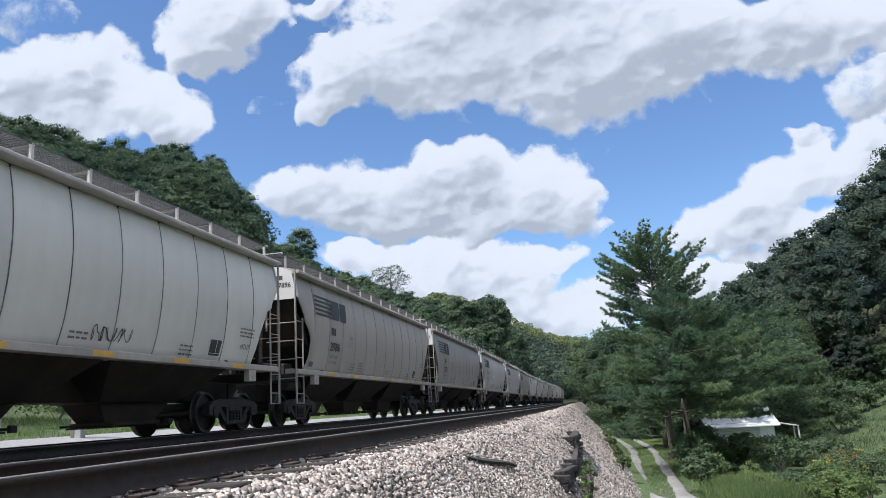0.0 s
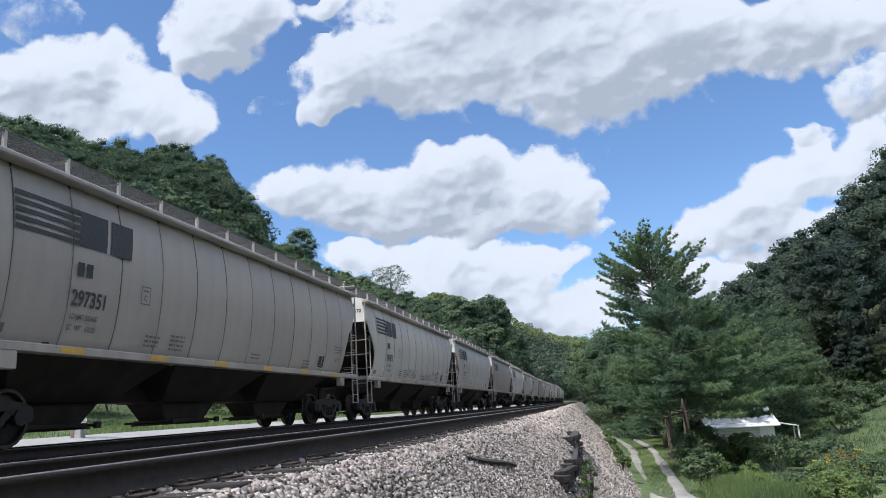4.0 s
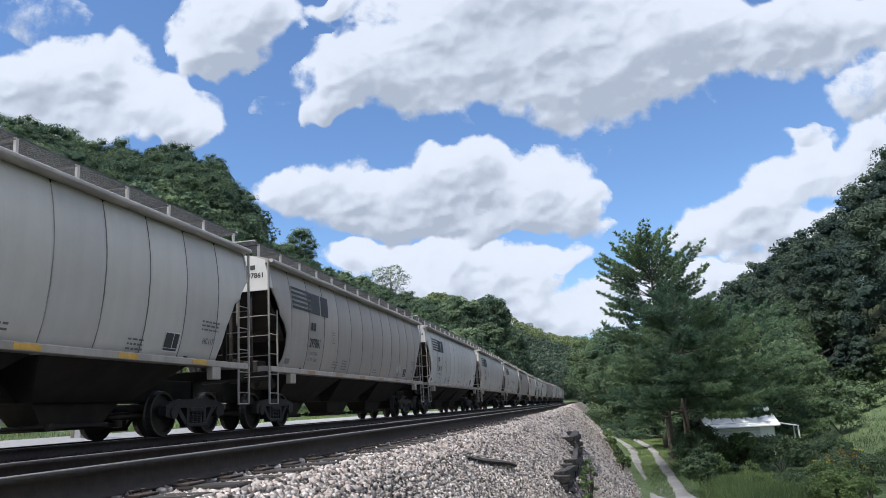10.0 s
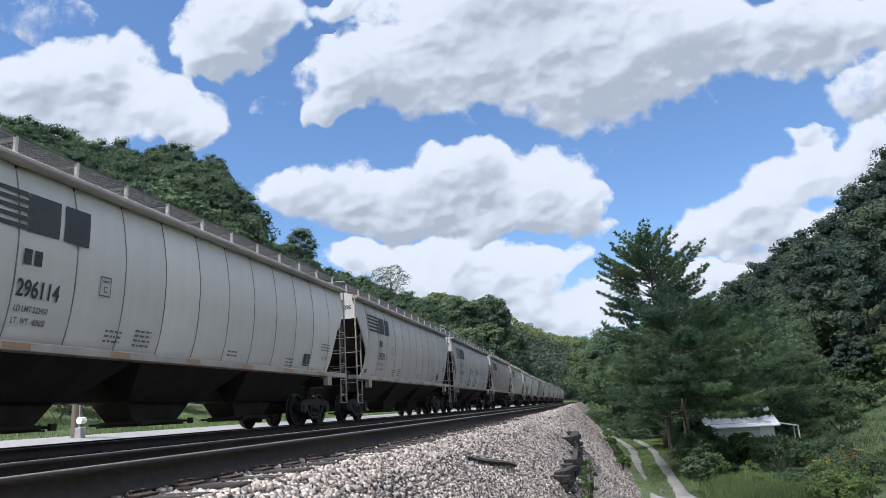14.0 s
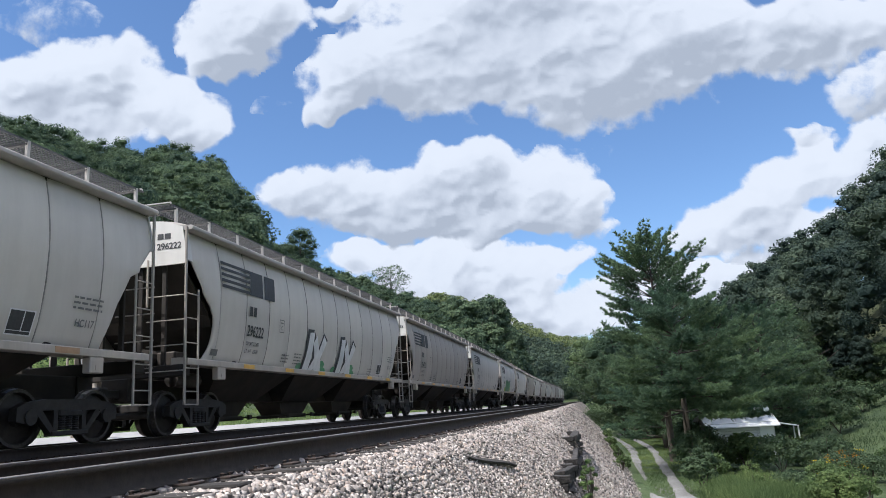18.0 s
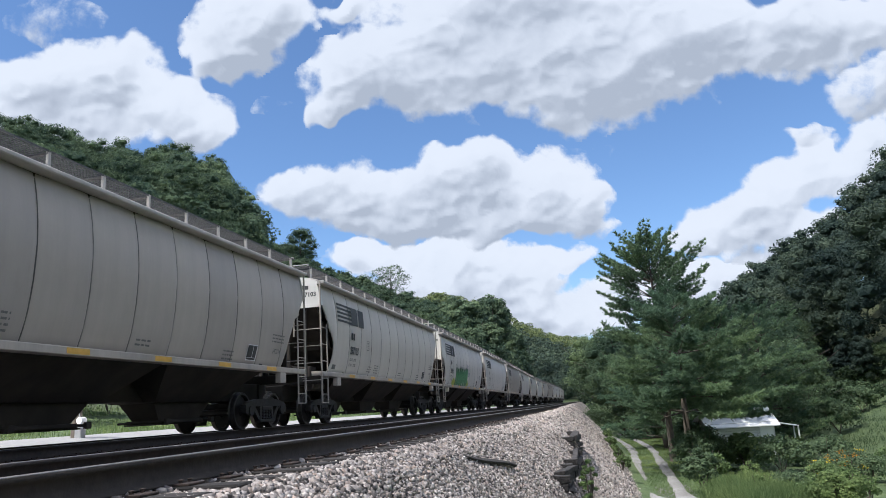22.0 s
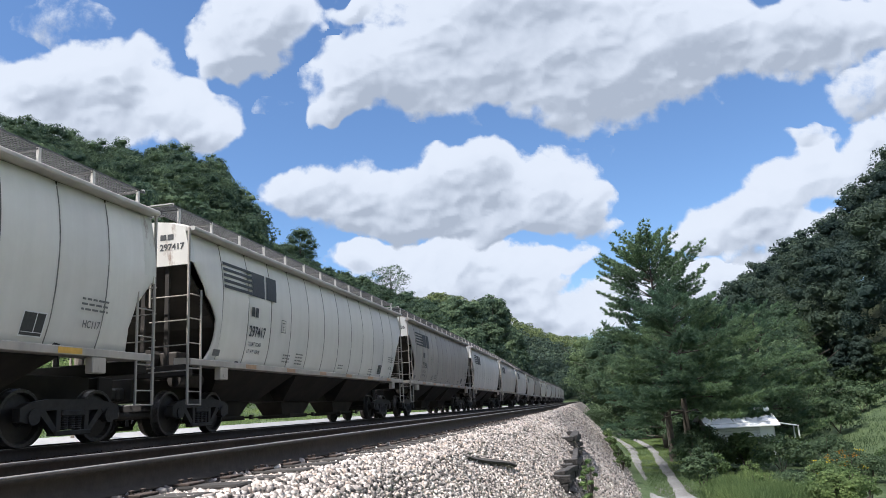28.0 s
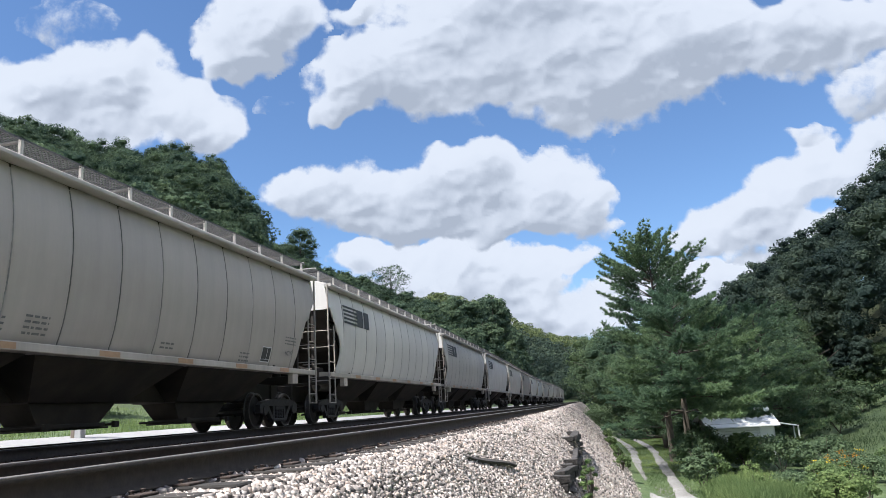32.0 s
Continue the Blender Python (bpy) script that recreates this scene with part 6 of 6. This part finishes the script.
def cloud(label, puffs, dist, drift, seed, step=4.0, ragged=0.8, relief=0.02, thin=0.0, cap=1.2, grey=0.0, frame_of=None):
    """A heaped cloud: round puffs (across, down, half width, half height) in the unit of a 1568-wide view, joined,
    roughened and raised towards the viewer; it hangs dist metres away and drifts."""
    p = np.array(puffs, float)
    x0, x1 = (p[:, 0] - p[:, 2]).min() - 40, (p[:, 0] + p[:, 2]).max() + 40
    y0, y1 = (p[:, 1] - p[:, 3]).min() - 40, (p[:, 1] + p[:, 3]).max() + 40
    gx, gy = np.meshgrid(np.arange(x0, x1, step), np.arange(y0, y1, step))
    body = np.zeros_like(gx)
    wx = gx + 26 * value_noise(gx / 70, gy / 70, seed + 60) + 9 * value_noise(gx / 22, gy / 22, seed + 61)
    wy = gy + 20 * value_noise(gx / 70, gy / 70, seed + 62) + 8 * value_noise(gx / 22, gy / 22, seed + 63)
    for cx, cy, rx, ry in puffs:
        d = np.clip(1.12 - np.hypot((wx - cx) / rx, (wy - cy) / ry), 0, 1)
        body = body + d - 0.55 * np.minimum(body, d) - 0.2 * body * d
    b = billow(gx / 120, gy / 100, seed)
    soft = billow(gx / 150, gy / 110, seed, 3)
    thick = np.minimum(body * 1.25, 1.0) + ragged * (b - 0.62) * (1.1 - np.clip(body, 0, 1)) - 0.05 - thin
    thick = np.minimum(thick, cap)
    thick[body <= 0.001] = -0.6
    lift = np.sqrt(np.clip(body, 0, 1.3)) * 0.9 + 0.34 * (soft - 0.5) + 0.10 * (b - 0.5)
    # how much vapour lies above each place, painted as grey on the bases
    over, solid = np.zeros_like(body), np.clip(body, 0, 1)
    reach = max(4, int(95 / step))
    for k in range(0, reach, 2):
        over += np.roll(solid, k, 0) * (np.arange(len(body)) >= k)[:, None]
    over = over / (reach / 2) * 0.95 + 0.3 * (0.55 - soft) + grey
    over = 1 - np.exp(-1.5 * np.clip(over, 0, None))
    # upper left flanks of billows painted lighter, as if catching the high light
    swell = 80 * np.sqrt(np.clip(body, 0, 1.3)) + 40 * soft + 15 * billow(gx / 90, gy / 75, seed + 30, 3)
    dy, dx = np.gradient(swell, step)
    facing = (0.40 * dx + 0.72 * dy + 0.58) / np.sqrt(1 + dx * dx + dy * dy)
    over = over + 0.34 * (0.60 - facing) + 0.02
    k = dist / FOCAL
    verts = np.stack([(gx - 784) * k, (441 - gy) * k, lift * relief * dist], -1).reshape(-1, 3)
    h, w = gx.shape
    i, j = np.meshgrid(np.arange(h - 1), np.arange(w - 1), indexing="ij")
    a = (i * w + j).ravel()
    keep = (np.maximum.reduce([thick[:-1, :-1], thick[1:, :-1], thick[:-1, 1:], thick[1:, 1:]]) > -0.3).ravel()
    a = a[keep]
    me = quads_mesh("cloud", verts, np.stack([a, a + w, a + w + 1, a + 1], 1))
    at = me.attributes.new("thickness", "FLOAT", "POINT")
    at.data.foreach_set("value", thick.ravel().astype(np.float32))
    me.attributes.new("painted_shade", "FLOAT", "POINT").data.foreach_set("value", np.clip(over, 0, 1).ravel().astype(np.float32))
    ob = place("cloud", me, M_CLOUD, None, smooth=True)
    tagged(ob, label, "cloud", "clouds")
    home = (frame_of or CAM_POSE) @ Matrix.Translation((0, 0, -dist))
    DRIFT.append((ob, [(0.0, home), (32.0, home @ Matrix.Translation((drift[0] * k, -drift[1] * k, 0)))]))
    return ob


cloud("white fair-weather cloud with ragged edges over the hillside", [(40, 160, 150, 95), (170, 130, 110, 75), (280, 195, 85, 60), (120, 225, 170, 60), (325, 235, 45, 35)], 2000, (60, 12), 21, grey=-0.32)
cloud("thin pale wisp of cloud high in the sky", [(30, 35, 120, 45), (110, 20, 60, 30)], 2050, (70, 12), 25, thin=0.1, cap=0.08)
cloud("soft white cloud with a grey underside", [(380, 40, 110, 85), (440, 25, 70, 60), (370, 100, 75, 45), (560, 10, 45, 25)], 1900, (65, 10), 31, grey=-0.1)
cloud("huge heaped cloud with a broad grey base", [(600, 130, 75, 70), (700, 110, 120, 95), (860, 110, 180, 110), (1020, 130, 190, 100), (1200, 75, 250, 100), (1420, 45, 220, 75), (1560, 40, 120, 60), (900, 0, 320, 80), (580, 190, 50, 35)], 2000, (24, 5), 41, grey=-0.08)
cloud("bright cauliflower cloud above the valley", [(520, 335, 95, 55), (640, 350, 150, 65), (760, 335, 110, 75), (860, 305, 95, 65), (930, 335, 100, 75), (1010, 365, 55, 45), (880, 400, 190, 40), (700, 395, 130, 40)], 3000, (20, 2), 51, grey=-0.1)
cloud("low bank of pale clouds over the far ridge", [(680, 455, 110, 35), (850, 470, 170, 50), (960, 450, 90, 35), (800, 520, 220, 65), (960, 550, 160, 60), (620, 450, 50, 25)], 4200, (20, 1), 61, grey=-0.28)
cloud("white heaped cloud above the wooded slope", [(1440, 270, 45, 38), (1480, 305, 110, 65), (1370, 335, 80, 60), (1290, 385, 85, 45), (1240, 415, 50, 25), (1400, 405, 190, 45), (1540, 240, 60, 60)], 3000, (8, 2), 71, grey=-0.34)
cloud("pale ragged cloud low beside the pine", [(1250, 490, 120, 45), (1120, 500, 90, 32), (1200, 520, 100, 50), (1330, 470, 60, 25)], 4200, (10, 0), 81, grey=-0.25)
cloud("thin white cloud near the zenith of the slope", [(1530, 170, 70, 50), (1420, 225, 60, 20), (1555, 120, 40, 40)], 2000, (3, 0), 85, thin=0.05, cap=0.3)
cloud("small torn wisps of cloud", [(480, 190, 45, 18), (1055, 275, 35, 16)], 2050, (10, 0), 87, thin=0.1, cap=0.02)


# unseen glowing clouds added round the rest of the sky to brighten shaded sides
for k, (turn, rise) in enumerate(((62, 20), (118, 24), (172, 20), (-105, 22), (-160, 26))):
    way = Vector((math.sin(radians(turn)) * math.cos(radians(rise)), math.cos(radians(turn)) * math.cos(radians(rise)), math.sin(radians(rise))))
    cloud("unseen glowing cloud added behind the viewer as fill light", [(200, 300, 260, 170), (520, 380, 300, 200), (820, 260, 280, 190), (1100, 400, 300, 190), (1380, 300, 240, 170), (700, 560, 420, 150), (1200, 600, 300, 120)], 2600, (20, 0), 100 + 7 * k, step=11.0, grey=-0.25, frame_of=look(EYE, EYE + way, 0))


def overhead_cloud():
    """The broad cloud above the valley, out of view, whose trailing edge passes and lets the sun down on the track."""
    high = 460.0
    gx, gy = np.meshgrid(np.arange(-420, 560, 8.0), np.arange(-330, 720, 8.0))
    e = gy - 10 * value_noise(gx / 90, gy / 90, 5)
    thick = np.minimum.reduce([(e + 135) / 130, (500 - e) / 130, (e * 0 + gx + 380 + 40 * value_noise(gx / 80, gy / 80, 9)) / 130, (520 - gx) / 130])
    thick = np.clip(thick, -0.4, 0.228) + 0.03 * (billow(gx / 120, gy / 120, 3, 4) - 0.55)
    verts = np.stack([gx, gy, 18 * np.clip(thick, 0, 1)], -1).reshape(-1, 3)
    h, w = gx.shape
    i, j = np.meshgrid(np.arange(h - 1), np.arange(w - 1), indexing="ij")
    a = (i * w + j).ravel()
    me = quads_mesh("cloud", verts, np.stack([a, a + 1, a + w + 1, a + w], 1))
    me.attributes.new("thickness", "FLOAT", "POINT").data.foreach_set("value", thick.ravel().astype(np.float32))
    ob = place("cloud", me, cloud_material(True), None, smooth=True)
    tagged(ob, "broad grey-white cloud drifting over the valley", "cloud", "clouds")
    home = Matrix.Translation(SUN_TO * (high / SUN_TO.z))
    DRIFT.append((ob, [(0.0, home), (32.0, Matrix.Translation((0, 162, 0)) @ home)]))


overhead_cloud()

motions()
